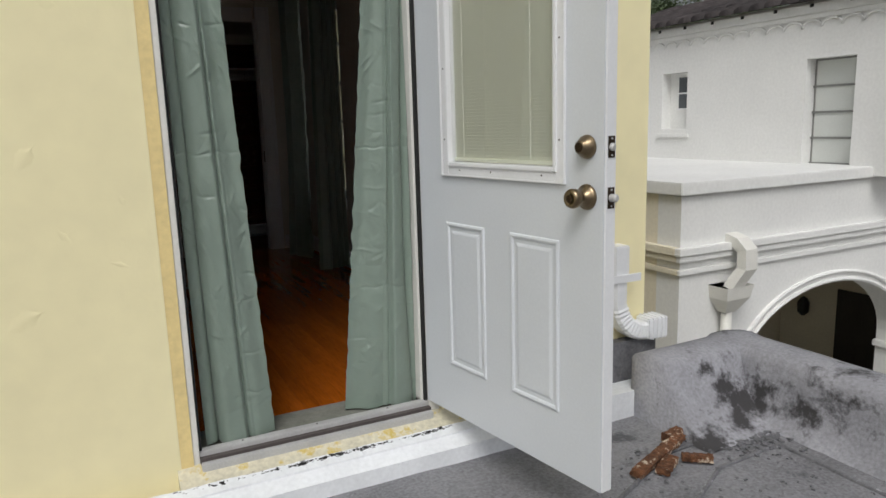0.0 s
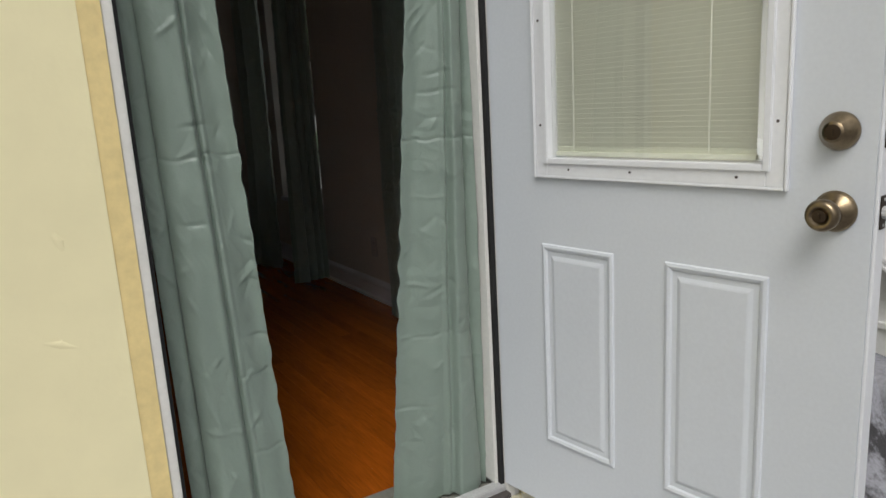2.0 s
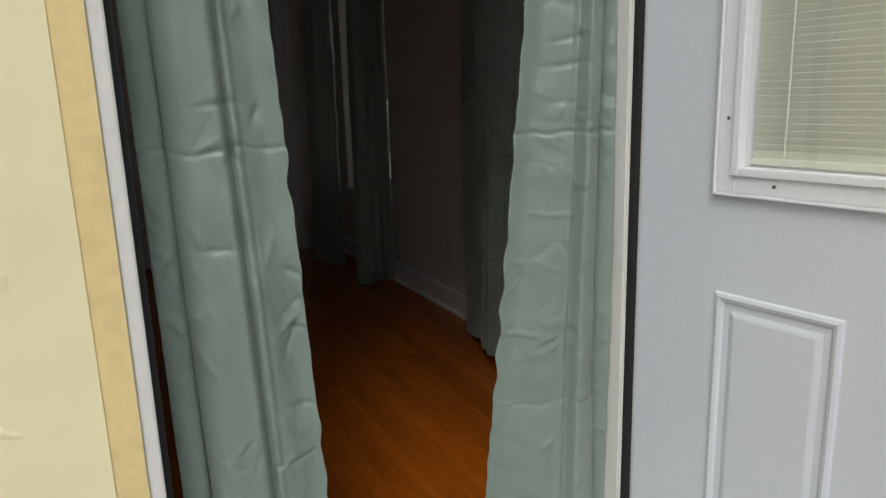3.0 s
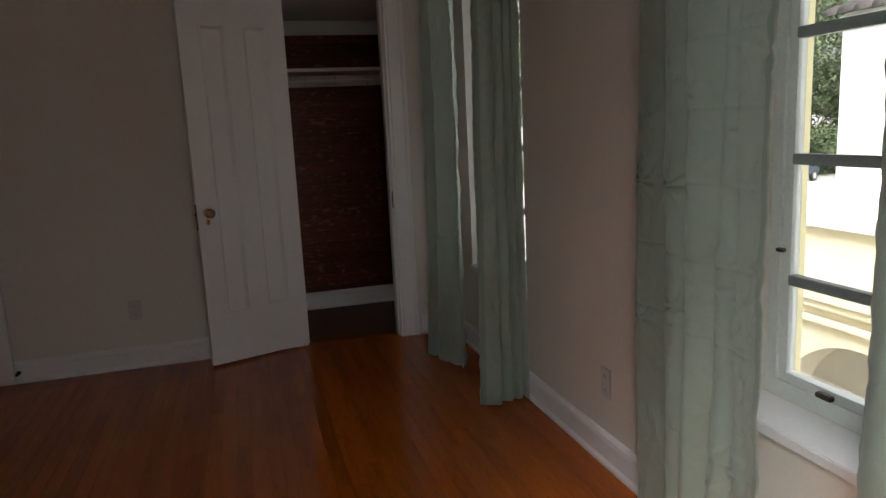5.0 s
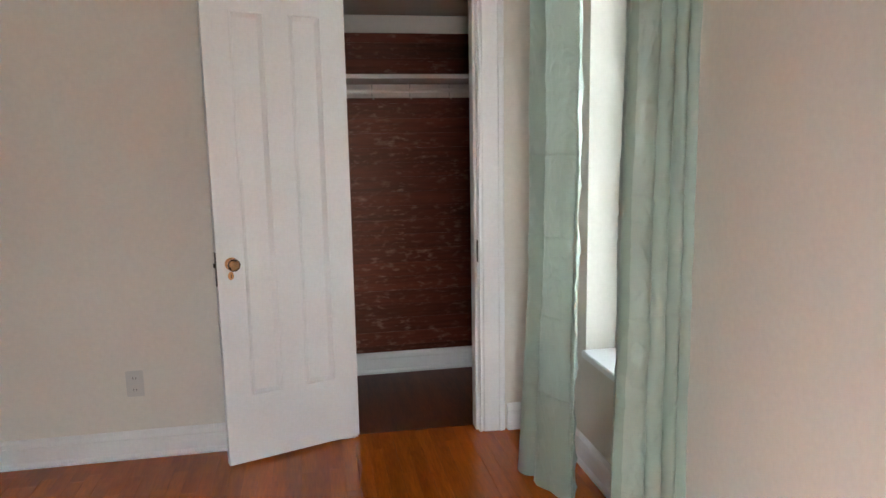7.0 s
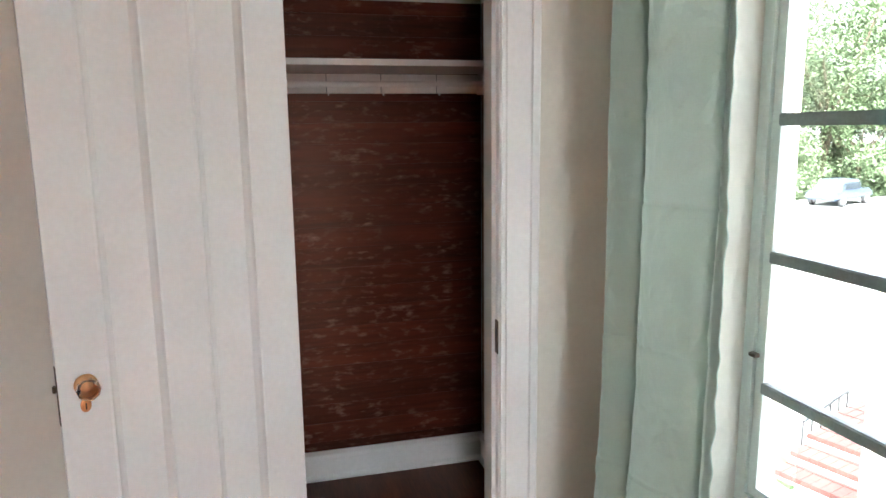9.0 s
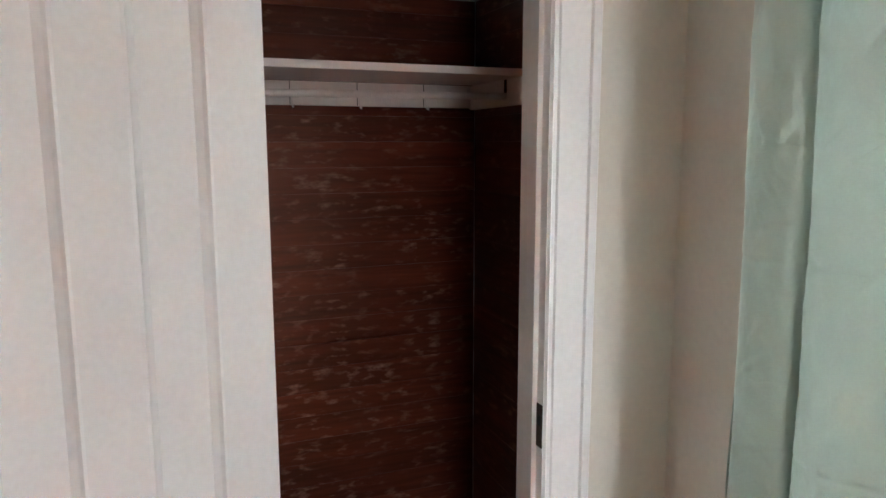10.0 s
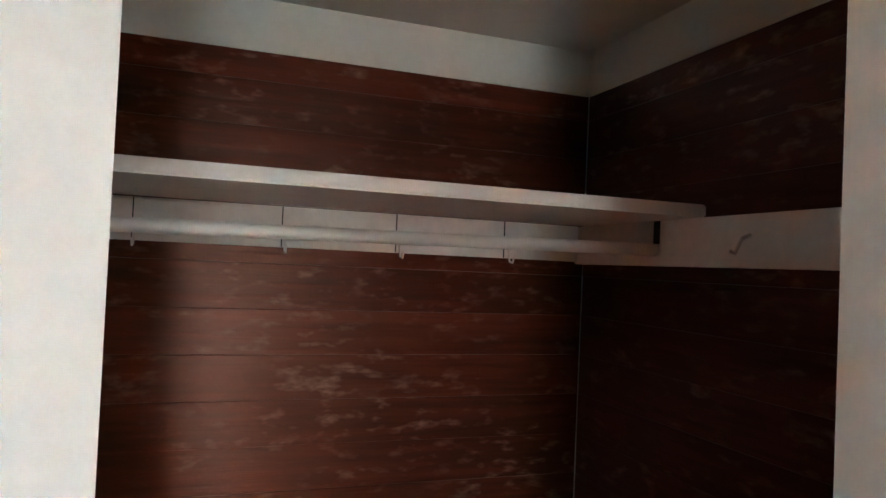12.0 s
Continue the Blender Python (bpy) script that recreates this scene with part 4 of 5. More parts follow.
cleat = thing("side_cleat", bbox(XB - 0.034, XB - 0.012, YF + 0.001, YB - 0.012, 1.592, 1.671, 0.002), M_SHELF, "white painted cleat board on the closet side wall", "cleat")
part("rod_slot", bbox(XB - 0.0355, XB - 0.034, 4.519, 4.535, 1.630, 1.670), M_DARK, cleat, "dark slot for the rod")
part("wire_hook", sweep([(XB - 0.034, 4.31, 1.640), (XB - 0.050, 4.31, 1.634), (XB - 0.062, 4.31, 1.612), (XB - 0.072, 4.31, 1.616)], 0.003, 6), M_SHELF, cleat, "painted coat hook")
thing("closet_rod", sweep(((SX0, 4.527, 1.604), (XB - 0.036, 4.527, 1.620)), 0.0105, 14), M_SHELF, "white painted wooden clothes rod", "clothes rod", smooth=True)
structure("closet_frieze_back", bbox(SX0, XB - 0.012, YB - 0.016, YB, 1.949, 2.045, 0.001), M_CEIL, "white painted frieze board above the cedar", "frieze")
structure("closet_frieze_side", bbox(XB - 0.016, XB, YF + 0.001, YB - 0.016, 1.949, 2.045, 0.001), M_CEIL, "white painted frieze board above the cedar", "frieze")


def outlet(at, label):
    e = thing("wall_outlet", bbox(-0.036, 0.036, -0.006, 0, -0.058, 0.058, 0.003), M_PLASTIC, label, "outlet", at=at)
    for z in (-0.026, 0.026):
        r = part("socket", bbox(-0.016, 0.016, -0.008, -0.006, z - 0.014, z + 0.014, 0.001), M_PLASTIC, e)
        for x in (-0.006, 0.006):
            part("slot", bbox(x - 0.001, x + 0.001, -0.0085, -0.008, z - 0.005, z + 0.005), M_DARK, r)
    return e


outlet(pose(-0.402, YC, 0.338), "ivory electrical outlet low on the wall by the closet")
outlet(pose(XR, 1.925, 0.318, 0, 0, -90), "ivory electrical outlet low between the windows")
thing("door_stop", lathe(((0.011, 0), (0.011, 0.008), (0.006, 0.012), (0.006, 0.03), (0.010, 0.032), (0.010, 0.040)), 14), M_DARK, "small black rubber door stop on the baseboard", "door stop", at=pose(-1.022, YC - 0.020, 0.062, 90, 0, 0))

# ---- roof deck outside ----
def deck():
    nx, ny = 90, 80
    bm = bmesh.new()
    grid = []
    for j in range(ny + 1):
        row = []
        for i in range(nx + 1):
            x, y = -4 + 6.40 * i / nx, -5.5 + 5.36 * j / ny
            z = DECK + 0.008 * noise.noise((x * 1.1, y * 1.1, 0)) + 0.003 * noise.noise((x * 6, y * 6, 1))
            row.append(bm.verts.new((x, y, z)))
        grid.append(row)
    for a, b in zip(grid, grid[1:]):
        for i in range(nx):
            bm.faces.new((a[i], a[i + 1], b[i + 1], b[i]))
    ob = structure("roof_deck", bm, M_ROOF, "grey coated flat roof deck, stained and patched", "roof deck")
    return ob


dk = deck()
for pts in (((1.1, -0.75), (1.62, -0.52), (2.0, -0.50)), ((2.05, -0.55), (2.02, -1.2), (2.06, -2.2)), ((1.2, -0.95), (1.7, -0.70), (2.02, -0.68))):
    bm = sweep([(x, y, DECK + 0.004) for x, y in pts], 0.008, 6)
    part("tar_seam", bm, M_BITUMEN, dk, "dark tar seam")
structure("house_body", bbox(-4, 2.40, -5.5, -0.012, -3.2, DECK - 0.03), M_YELLOW, "yellow stucco storey under the terrace", "house")


def parapet(name, p0, p1, inward, z_top=0.12, thick=0.20, cant=0.24, base_to=None):
    """A low coated parapet with a soft cant at its foot; profile pushed along from p0 to p1."""
    a, b = Vector((*p0, 0)), Vector((*p1, 0))
    n = max(12, int((b - a).length / 0.05))
    inn = Vector((*inward, 0))
    prof = ((cant, DECK + 0.004), (cant * 0.70, DECK + 0.030), (cant * 0.42, DECK + 0.085), (cant * 0.20, DECK + 0.16), (0.02, z_top - 0.035), (0.0, z_top - 0.012), (-0.02, z_top), (-thick * 0.5, z_top + 0.010), (-thick + 0.02, z_top), (-thick, z_top - 0.02), (-thick, -3.0))
    bm = bmesh.new()
    rows = []
    for i in range(n + 1):
        c = a + (b - a) * (i / n)
        row = []
        for d, z in prof:
            w = 0.012 * noise.noise((c.x * 4 + d * 5, c.y * 4, z * 5)) + 0.006 * noise.noise((c.x * 13, c.y * 13 + d * 9, z * 11))
            p = c + inn * (d + w * (1 if d > -thick else 0))
            row.append(bm.verts.new((p.x, p.y, z + (w * 0.7 if z > DECK + 0.01 else 0))))
        rows.append(row)
    for r0, r1 in zip(rows, rows[1:]):
        for k in range(len(prof) - 1):
            bm.faces.new((r0[k], r0[k + 1], r1[k + 1], r1[k]))
    bm.faces.new(rows[0])
    bm.faces.new(rows[-1])
    return thing(name, bm, M_PARAPET, "low grey coated roof parapet, black stained", "parapet", kind="structure", smooth=True)


parapet("parapet_north", (1.76, -0.345), (2.40, -0.335), (0, -1), thick=0.18, cant=0.26)
parapet("parapet_east", (2.215, -0.16), (2.215, -5.5), (-1, 0), thick=0.20, cant=0.10)
structure("bitumen_upstand", bbox(1.70, XP + 0.02, -0.075, -0.013, DECK, 0.135, 0.006), M_BITUMEN, "dark bitumen upstand at the wall corner", "flashing")


def downspout():
    e = empty("downspout", pose(1.828, -0.05, 0.21), "white ribbed rainwater elbow at the wall corner", "downspout")
    pts = [(-0.06, 0, 0.30), (-0.06, 0, 0.10), (-0.05, -0.006, 0.045), (-0.02, -0.012, 0.0), (0.03, -0.016, -0.03), (0.08, -0.018, -0.035)]
    dense = []
    for p, q in zip(pts, pts[1:]):
        for k in range(6):
            dense.append(tuple(a + (b - a) * k / 6 for a, b in zip(p, q)))
    dense.append(pts[-1])
    bm = bmesh.new()
    rings = []
    for i, p in enumerate(dense):
        d = (Vector(dense[min(i + 1, len(dense) - 1)]) - Vector(dense[max(i - 1, 0)])).normalized()
        side = Vector((0, 1, 0))
        up = d.cross(side).normalized()
        r = 0.036 + (0.004 if (i % 2 and i > 8) else 0)
        rings.append([bm.verts.new(Vector(p) + side * s * r * 1.1 + up * t * r) for s, t in ((-1, -0.7), (-0.7, -1), (0.7, -1), (1, -0.7), (1, 0.7), (0.7, 1), (-0.7, 1), (-1, 0.7))])
    for a, b in zip(rings, rings[1:]):
        for k in range(8):
            bm.faces.new((a[k], a[(k + 1) % 8], b[(k + 1) % 8], b[k]))
    part("elbow", bm, M_VINYL, e)
    part("outlet_sleeve", bbox(0.075, 0.19, -0.062, 0.026, -0.075, 0.02, 0.006), M_VINYL, e)
    for x in (0.10, 0.125, 0.15, 0.17):
        part("rib", bbox(x, x + 0.006, -0.066, 0.030, -0.079, 0.024, 0.002), M_VINYL, e)
    part("pipe", bbox(-0.10, -0.02, -0.04, 0.036, 0.22, 0.36, 0.005), M_VINYL, e)
    part("strap", bbox(-0.12, 0.04, -0.046, -0.040, 0.20, 0.235, 0.001), M_VINYL, e, "white metal strap")
    return e


downspout()


def rot_chunk(name, length, w, h, at, seed, label):
    """A splintered length of board: square in section, its ends broken, its faces eaten away."""
    bm = bmesh.new()
    rows = []
    n, m = 26, 16
    for i in range(n + 1):
        s = i / n
        ring = []
        for k in range(m):
            a = 2 * math.pi * (k + 0.5) / m
            c, d = math.cos(a), math.sin(a)
            sq = 1 / max(abs(c), abs(d)) * 0.92
            r = sq * (1 + 0.16 * noise.noise((s * 9, c * 2.5, d * 2.5 + seed)) + 0.10 * noise.noise((s * 30, c * 6, d * 6 + seed)))
            end = 0.06 * noise.noise((c * 3, d * 3, seed + (0 if s < 0.5 else 9))) * (1 if i in (0, n) else 0)
            ring.append(bm.verts.new((length * (s - 0.5 + end), w * 0.5 * c * r, h * 0.5 + h * 0.5 * d * r)))
        rows.append(ring)
    for a, b in zip(rows, rows[1:]):
        for k in range(m):
            bm.faces.new((a[k], a[(k + 1) % m], b[(k + 1) % m], b[k]))
    bm.faces.new(rows[0])
    bm.faces.new(rows[-1])
    return thing(name, bm, M_ROT, label, "wood scrap", at=at)


rot_chunk("rotten_board", 0.36, 0.048, 0.034, pose(1.555, -0.545, DECK + 0.010, 6, -3, 20), 1, "rotten brown board scrap lying on the roof")
rot_chunk("wood_scrap", 0.09, 0.045, 0.045, pose(1.715, -0.455, DECK + 0.006, 0, 0, 10), 3, "dark red brown rotten wood block on the roof")
rot_chunk("wood_scrap", 0.12, 0.055, 0.03, pose(1.535, -0.61, DECK + 0.004, 0, 0, 30), 4, "small rotten wood scrap on the roof")
rot_chunk("wood_scrap", 0.11, 0.04, 0.030, pose(1.67, -0.625, DECK + 0.004, 0, 0, -40), 7, "small dark rotten wood scrap on the roof")
bm = bmesh.new()
for i in range(420):
    a = random.random()
    x, y = (random.gauss(2.02, 0.10), random.gauss(-0.62, 0.06)) if a < 0.45 else (random.uniform(1.2, 2.2), random.uniform(-1.1, -0.45))
    s = random.uniform(0.002, 0.010) * (1.3 if a < 0.45 else 0.7)
    box(bm, -s, s, -s * 0.6, s * 0.6, 0, s * 0.6, pose(x, y, DECK + 0.004, random.uniform(-20, 20), random.uniform(-20, 20), random.uniform(0, 180)))
thing("roof_grit", bm, M_BITUMEN, "dark grit and flaked coating scattered on the roof", "grit", kind="stuff")


# ---- neighbouring house ----
PX, PY, NX = 4.30, 2.0, 6.9


def arch_wall(along, c0, c1, z0, z1, thick, ac, ar, rise, spring):
    """A wall with one round arched opening; along 'x' or 'y' from c0 to c1, local plane at 0, thickness outwards."""
    bm = bmesh.new()
    n = 24
    outer, inner = [], []
    def P(c, d, z):
        return (c, d, z) if along == "x" else (d, c, z)
    arc = [(ac - ar, z0)] + [(ac - ar * math.cos(math.pi * i / n), spring + rise * math.sin(math.pi * i / n)) for i in range(n + 1)] + [(ac + ar, z0)]
    for d in (0, thick):
        loop = [bm.verts.new(P(c, d, z)) for c, z in arc]
        top = [bm.verts.new(P(min(max(c, c0), c1), d, z1)) for c, z in arc]
        end0 = [bm.verts.new(P(c0, d, z0)), bm.verts.new(P(c0, d, z1))]
        end1 = [bm.verts.new(P(c1, d, z0)), bm.verts.new(P(c1, d, z1))]
        for i in range(len(arc) - 1):
            if i in (0, len(arc) - 2):
                continue
            bm.faces.new((loop[i], loop[i + 1], top[i + 1], top[i]))
        bm.faces.new((end0[0], loop[0], loop[1], top[1], end0[1]))
        bm.faces.new((loop[-2], loop[-1], end1[0], end1[1], top[-2]))
        inner.append(loop)
    for i in range(len(arc) - 1):
        bm.faces.new((inner[0][i], inner[0][i + 1], inner[1][i + 1], inner[1][i]))
    return bm


nb = empty("neighbour_house", pose(0, 0, 0), "white stucco house with arched porch and tiled roof", "house")
wy0, wy1 = 1.7, 6.32
BW = (2.21, 2.78, 0.53, 1.69)
SW = (4.50, 4.95, 0.94, 1.685)
for a, b, c, d in ((wy0, BW[0], 0.45, 2.3), (BW[1], SW[0], 0.45, 2.3), (SW[1], wy1, 0.45, 2.3), (BW[0], BW[1], 0.45, BW[2]), (BW[0], BW[1], BW[3], 2.3), (SW[0], SW[1], 0.45, SW[2]), (SW[0], SW[1], SW[3], 2.3)):
    part("wall", bbox(NX, NX + 0.3, a, b, c, d), M_WHITE_STUCCO, nb)
for y0 in (wy1 - 0.3, wy0):
    part("wall", bbox(NX + 0.301, 13.0, y0, y0 + 0.3, 0.45, 2.3), M_WHITE_STUCCO, nb)
w = part("window", bbox(NX + 0.16, NX + 0.20, BW[0], BW[1], BW[2], BW[3]), M_WINBAR, nb, "tall window with four frosted panes")
for k in range(4):
    z0 = BW[2] + 0.03 + k * 0.282
    part("pane", bbox(NX + 0.150, NX + 0.158, BW[0] + 0.03, BW[1] - 0.03, z0, z0 + 0.262), M_FROST, w)
    part("glazing_bar", bbox(NX + 0.138, NX + 0.158, BW[0], BW[1], z0 - 0.024, z0 - 0.001), M_WINBAR, w)
w = part("window", bbox(NX + 0.16, NX + 0.20, SW[0], SW[1], SW[2], SW[3]), M_WHITE_STUCCO, nb, "small window with two dark panes")
for z0, z1 in ((1.22, 1.41), (1.43, 1.63)):
    part("pane", bbox(NX + 0.150, NX + 0.158, SW[0] + 0.02, SW[1] - 0.16, z0, z1), M_DARKPANE, w)
    part("pane_frame", bbox(NX + 0.140, NX + 0.1495, SW[0] + 0.0, SW[1] - 0.14, z0 - 0.022, z0 - 0.002), M_VINYL, w)
part("sill", bbox(NX - 0.04, NX, SW[0] - 0.06, SW[1] + 0.06, SW[2] - 0.10, SW[2] - 0.06), M_WHITE_STUCCO, nb)
part("eave_band", bbox(NX - 0.05, NX, wy0, wy1 + 0.02, 2.16, 2.27, 0.01), M_WHITE_STUCCO, nb)
part("eave_band", bbox(NX - 0.025, NX, wy0, wy1, 2.10, 2.16, 0.01), M_WHITE_STUCCO, nb)
bm = bmesh.new()
y = wy0
while y < wy1 - 0.25:
    pts = [(NX - 0.012, y + 0.115 - 0.115 * math.cos(math.pi * i / 8), 2.02 + 0.075 * math.sin(math.pi * i / 8)) for i in range(9)]
    tmp = sweep(pts, 0.014, 5)
    me = bpy.data.meshes.new("tmp")
    tmp.to_mesh(me)
    tmp.free()
    bm.from_mesh(me)
    bpy.data.meshes.remove(me)
    y += 0.23
part("scallop_frieze", bm, M_WHITE_STUCCO, nb, "scalloped plaster frieze under the eave")
me = mesh_of(bbox(NX - 0.056, NX - 0.05, -0.022, 0.022, 2.225, 2.262), M_DARK, name="vent_hole")
y = wy1 - 0.9
while y > 0:
    piece("vent_hole", me, nb, pose(0, y, 0))
    y -= 0.45
roof = part("roof", (lambda b: ([b.faces.new(f) for f in [[b.verts.new(p) for p in ((NX - 0.12, wy0, 2.29), (NX - 0.12, wy1 + 0.12, 2.29), (10.4, wy1 + 0.12, 3.35), (10.4, wy0, 3.35))], [b.verts.new(p) for p in ((10.4, wy0, 3.35), (10.4, wy1 + 0.12, 3.35), (13.9, wy1 + 0.12, 2.29), (13.9, wy0, 2.29))]]], b)[-1])(bmesh.new()), M_ROOFTILE, nb, "dark barrel tile roof")


def barrel(length=0.42, r=0.095):
    bm = bmesh.new()
    rings = []
    for s in (0, 1):
        rr = r * (1.0 - 0.15 * s)
        rings.append([bm.verts.new((length * s, rr * math.cos(math.pi * k / 6), rr * 0.75 * math.sin(math.pi * k / 6))) for k in range(7)])
    for k in range(6):
        bm.faces.new((rings[0][k], rings[0][k + 1], rings[1][k + 1], rings[1][k]))
    bm.faces.new(rings[0])
    return bm


me = mesh_of(barrel(), M_ROOFTILE, True, "roof_tile")
slope = math.degrees(math.atan2(1.06, 3.62))
for r in range(5):
    y = 1.2
    while y < wy1 + 0.1:
        jit = random.uniform(-1, 1)
        piece("roof_tile", me, roof, pose(NX - 0.17 + 0.36 * r + 0.02 * jit, y, 2.285 + 0.105 * r + 0.008 * random.random(), 3 * jit, -slope - 2 * jit, 2 * jit))
        y += 0.215

PE = 5.63   # far end of the porch wing
porch = empty("porch", pose(0, 0, 0), "arched stucco porch wing with moulded cornice", "porch")
part("front_wall", arch_wall("x", PX + 0.28, 9.6, GROUND, 0.42, 0.28, 6.42, 1.32, 0.80, -1.39), M_WHITE_STUCCO, porch, at=pose(0, PY, 0))
part("side_wall", arch_wall("y", PY + 0.28, PE, GROUND, 0.42, 0.28, 3.50, 0.75, 0.70, -1.10), M_CREAM_STUCCO, porch, "cream stucco side wall with arch", at=pose(PX, 0, 0))
part("corner_pier", bbox(PX, PX + 0.28, PY + 0.001, PY + 0.28, GROUND, 0.42), M_WHITE_STUCCO, porch)
part("porch_roof", bbox(PX - 0.05, 9.7, PY - 0.05, PE, 0.43, 0.545, 0.01), M_WHITE_STUCCO, porch)
for z0, z1, o in ((-0.10, -0.03, 0.07), (-0.16, -0.10, 0.05), (-0.28, -0.23, 0.035)):
    part("cornice", bbox(PX - o, 9.6, PY - o, PY, z0, z1, 0.006), M_WHITE_STUCCO, porch)
    part("cornice", bbox(PX - o, PX, PY + 0.001, PE, z0, z1, 0.006), M_CREAM_STUCCO, porch)
bm = bmesh.new()
for rad, dd in ((1.32, 0.03), (1.40, 0.02)):
    pts = [(6.42 - rad * math.cos(math.pi * i / 24), PY - dd * 0.5, -1.39 + (rad - 0.52) * math.sin(math.pi * i / 24)) for i in range(25)]
    tmp = sweep(pts, 0.022, 6)
    m2 = bpy.data.meshes.new("tmp")
    tmp.to_mesh(m2)
    tmp.free()
    bm.from_mesh(m2)
    bpy.data.meshes.remove(m2)
part("arch_moulding", bm, M_WHITE_STUCCO, porch)
part("capital", bbox(7.70, 8.1, PY - 0.06, PY + 0.30, -1.60, -1.52, 0.01), M_WHITE_STUCCO, porch)
part("house_base", bbox(NX, 13.0, PE + 0.002, wy1, GROUND, 0.448), M_WHITE_STUCCO, porch)
part("porch_back", bbox(9.55, 9.7, PY, PE - 0.1, GROUND, 0.42), M_CREAM_STUCCO, porch)
part("porch_end", bbox(PX + 0.3, 9.55, 4.9, 5.1, GROUND, 0.42), M_CREAM_STUCCO, porch)
part("porch_door", bbox(9.51, 9.549, 3.06, 3.94, GROUND + 0.151, -1.50), M_DARKDOOR, porch, "dark stained door in the porch")
part("porch_floor", bbox(PX, 9.6, PY, 5.0, GROUND, GROUND + 0.15), M_CONCRETE, porch)
lan = part("wall_lantern", lathe(((0.03, 0), (0.08, 0.05), (0.09, 0.20), (0.05, 0.27), (0.01, 0.30)), 8), M_IRON, porch, "dark iron wall lantern", at=pose(9.44, 4.43, -2.00))


def hopper():
    e = empty("rain_hopper", pose(4.83, PY - 0.07, -0.50), "weathered white rain hopper with scupper spout", "downspout")
    bm = bmesh.new()
    r0 = [(-0.17, -0.15, 0.09), (0.17, -0.15, 0.09), (0.17, 0.07, 0.09), (-0.17, 0.07, 0.09)]
    r1 = [(-0.15, -0.13, -0.03), (0.15, -0.13, -0.03), (0.15, 0.07, -0.03), (-0.15, 0.07, -0.03)]
    r2 = [(-0.06, -0.05, -0.17), (0.06, -0.05, -0.17), (0.06, 0.05, -0.17), (-0.06, 0.05, -0.17)]
    rings = [[bm.verts.new(p) for p in r] for r in (r0, r1, r2)]
    for a, b in zip(rings, rings[1:]):
        for k in range(4):
            bm.faces.new((a[k], a[(k + 1) % 4], b[(k + 1) % 4], b[k]))
    bm.faces.new(rings[-1])
    part("hopper_box", bm, M_FRAME, e)
    # flat black sheet painted in for the shade inside the open box
    part("hopper_shadow", bbox(-0.155, 0.155, -0.135, 0.065, 0.035, 0.045), M_DARK, e, "black sheet for the shade inside the hopper")
    part("pipe", sweep(((0, 0.0, -0.10), (0, 0.0, -2.5)), 0.05, 12), M_FRAME, e, smooth=True)
    part("spout", sweep(((0.10, 0.08, 0.50), (0.11, -0.03, 0.47), (0.12, -0.10, 0.40), (0.11, -0.11, 0.24), (0.06, -0.06, 0.13), (0.03, -0.04, 0.06)), 0.07, square=(0.075, 0.05)), M_FRAME, e, "bent white sheet metal spout")
    return e


hopper()

# ---- ground and distance ----
structure("ground", bbox(-700, 700, -700, 700, GROUND - 0.4, GROUND), M_CONCRETE, "pale concrete yard and street", "ground")


def lawn(x0, x1, y0, y1):
    bm = bbox(x0, x1, y0, y1, GROUND, GROUND + 0.05)
    return thing("lawn", bm, M_GRASS, "patch of mown green grass beside brick steps", "lawn", kind="structure")


lawn(6.7, 7.9, 6.95, 7.85)
lawn(6.6, 7.1, 8.65, 10.3)
lawn(20, 140, 37, 140)


def brick_steps():
    e = empty("brick_steps", pose(6.77, 8.36, GROUND, 0, 0, 18), "red brick garden steps", "steps")
    me = mesh_of(bbox(-0.145, 0.145, -0.060, 0.060, 0, 0.07, 0.004), M_BRICKRED, name="brick")
    for k in range(4):
        base = part("step", bbox(0.38 * k, 1.75, -0.62, 0.62, 0.14 * k, 0.14 * k + 0.068), M_CONCRETE, e)
        for i in range(10):
            for j in range(2 if k < 3 else 5):
                piece("brick", me, base, pose(0.38 * k + 0.08 + j * 0.31 + 0.08, -0.56 + i * 0.125, 0.14 * k + 0.070))
    return e


brick_steps()


def railing():
    e = empty("garden_railing", pose(7.22, 9.17, GROUND), "black iron garden railing", "railing")
    part("top_rail", sweep(((0, 0, 0.60), (1.0, 0.31, 0.80)), 0.022, 8), M_IRON, e)
    for k in range(6):
        s = k / 5
        part("post", sweep(((1.0 * s, 0.31 * s, 0.0), (1.0 * s, 0.31 * s, 0.60 + 0.2 * s)), 0.016, 6), M_IRON, e)
    return e


railing()


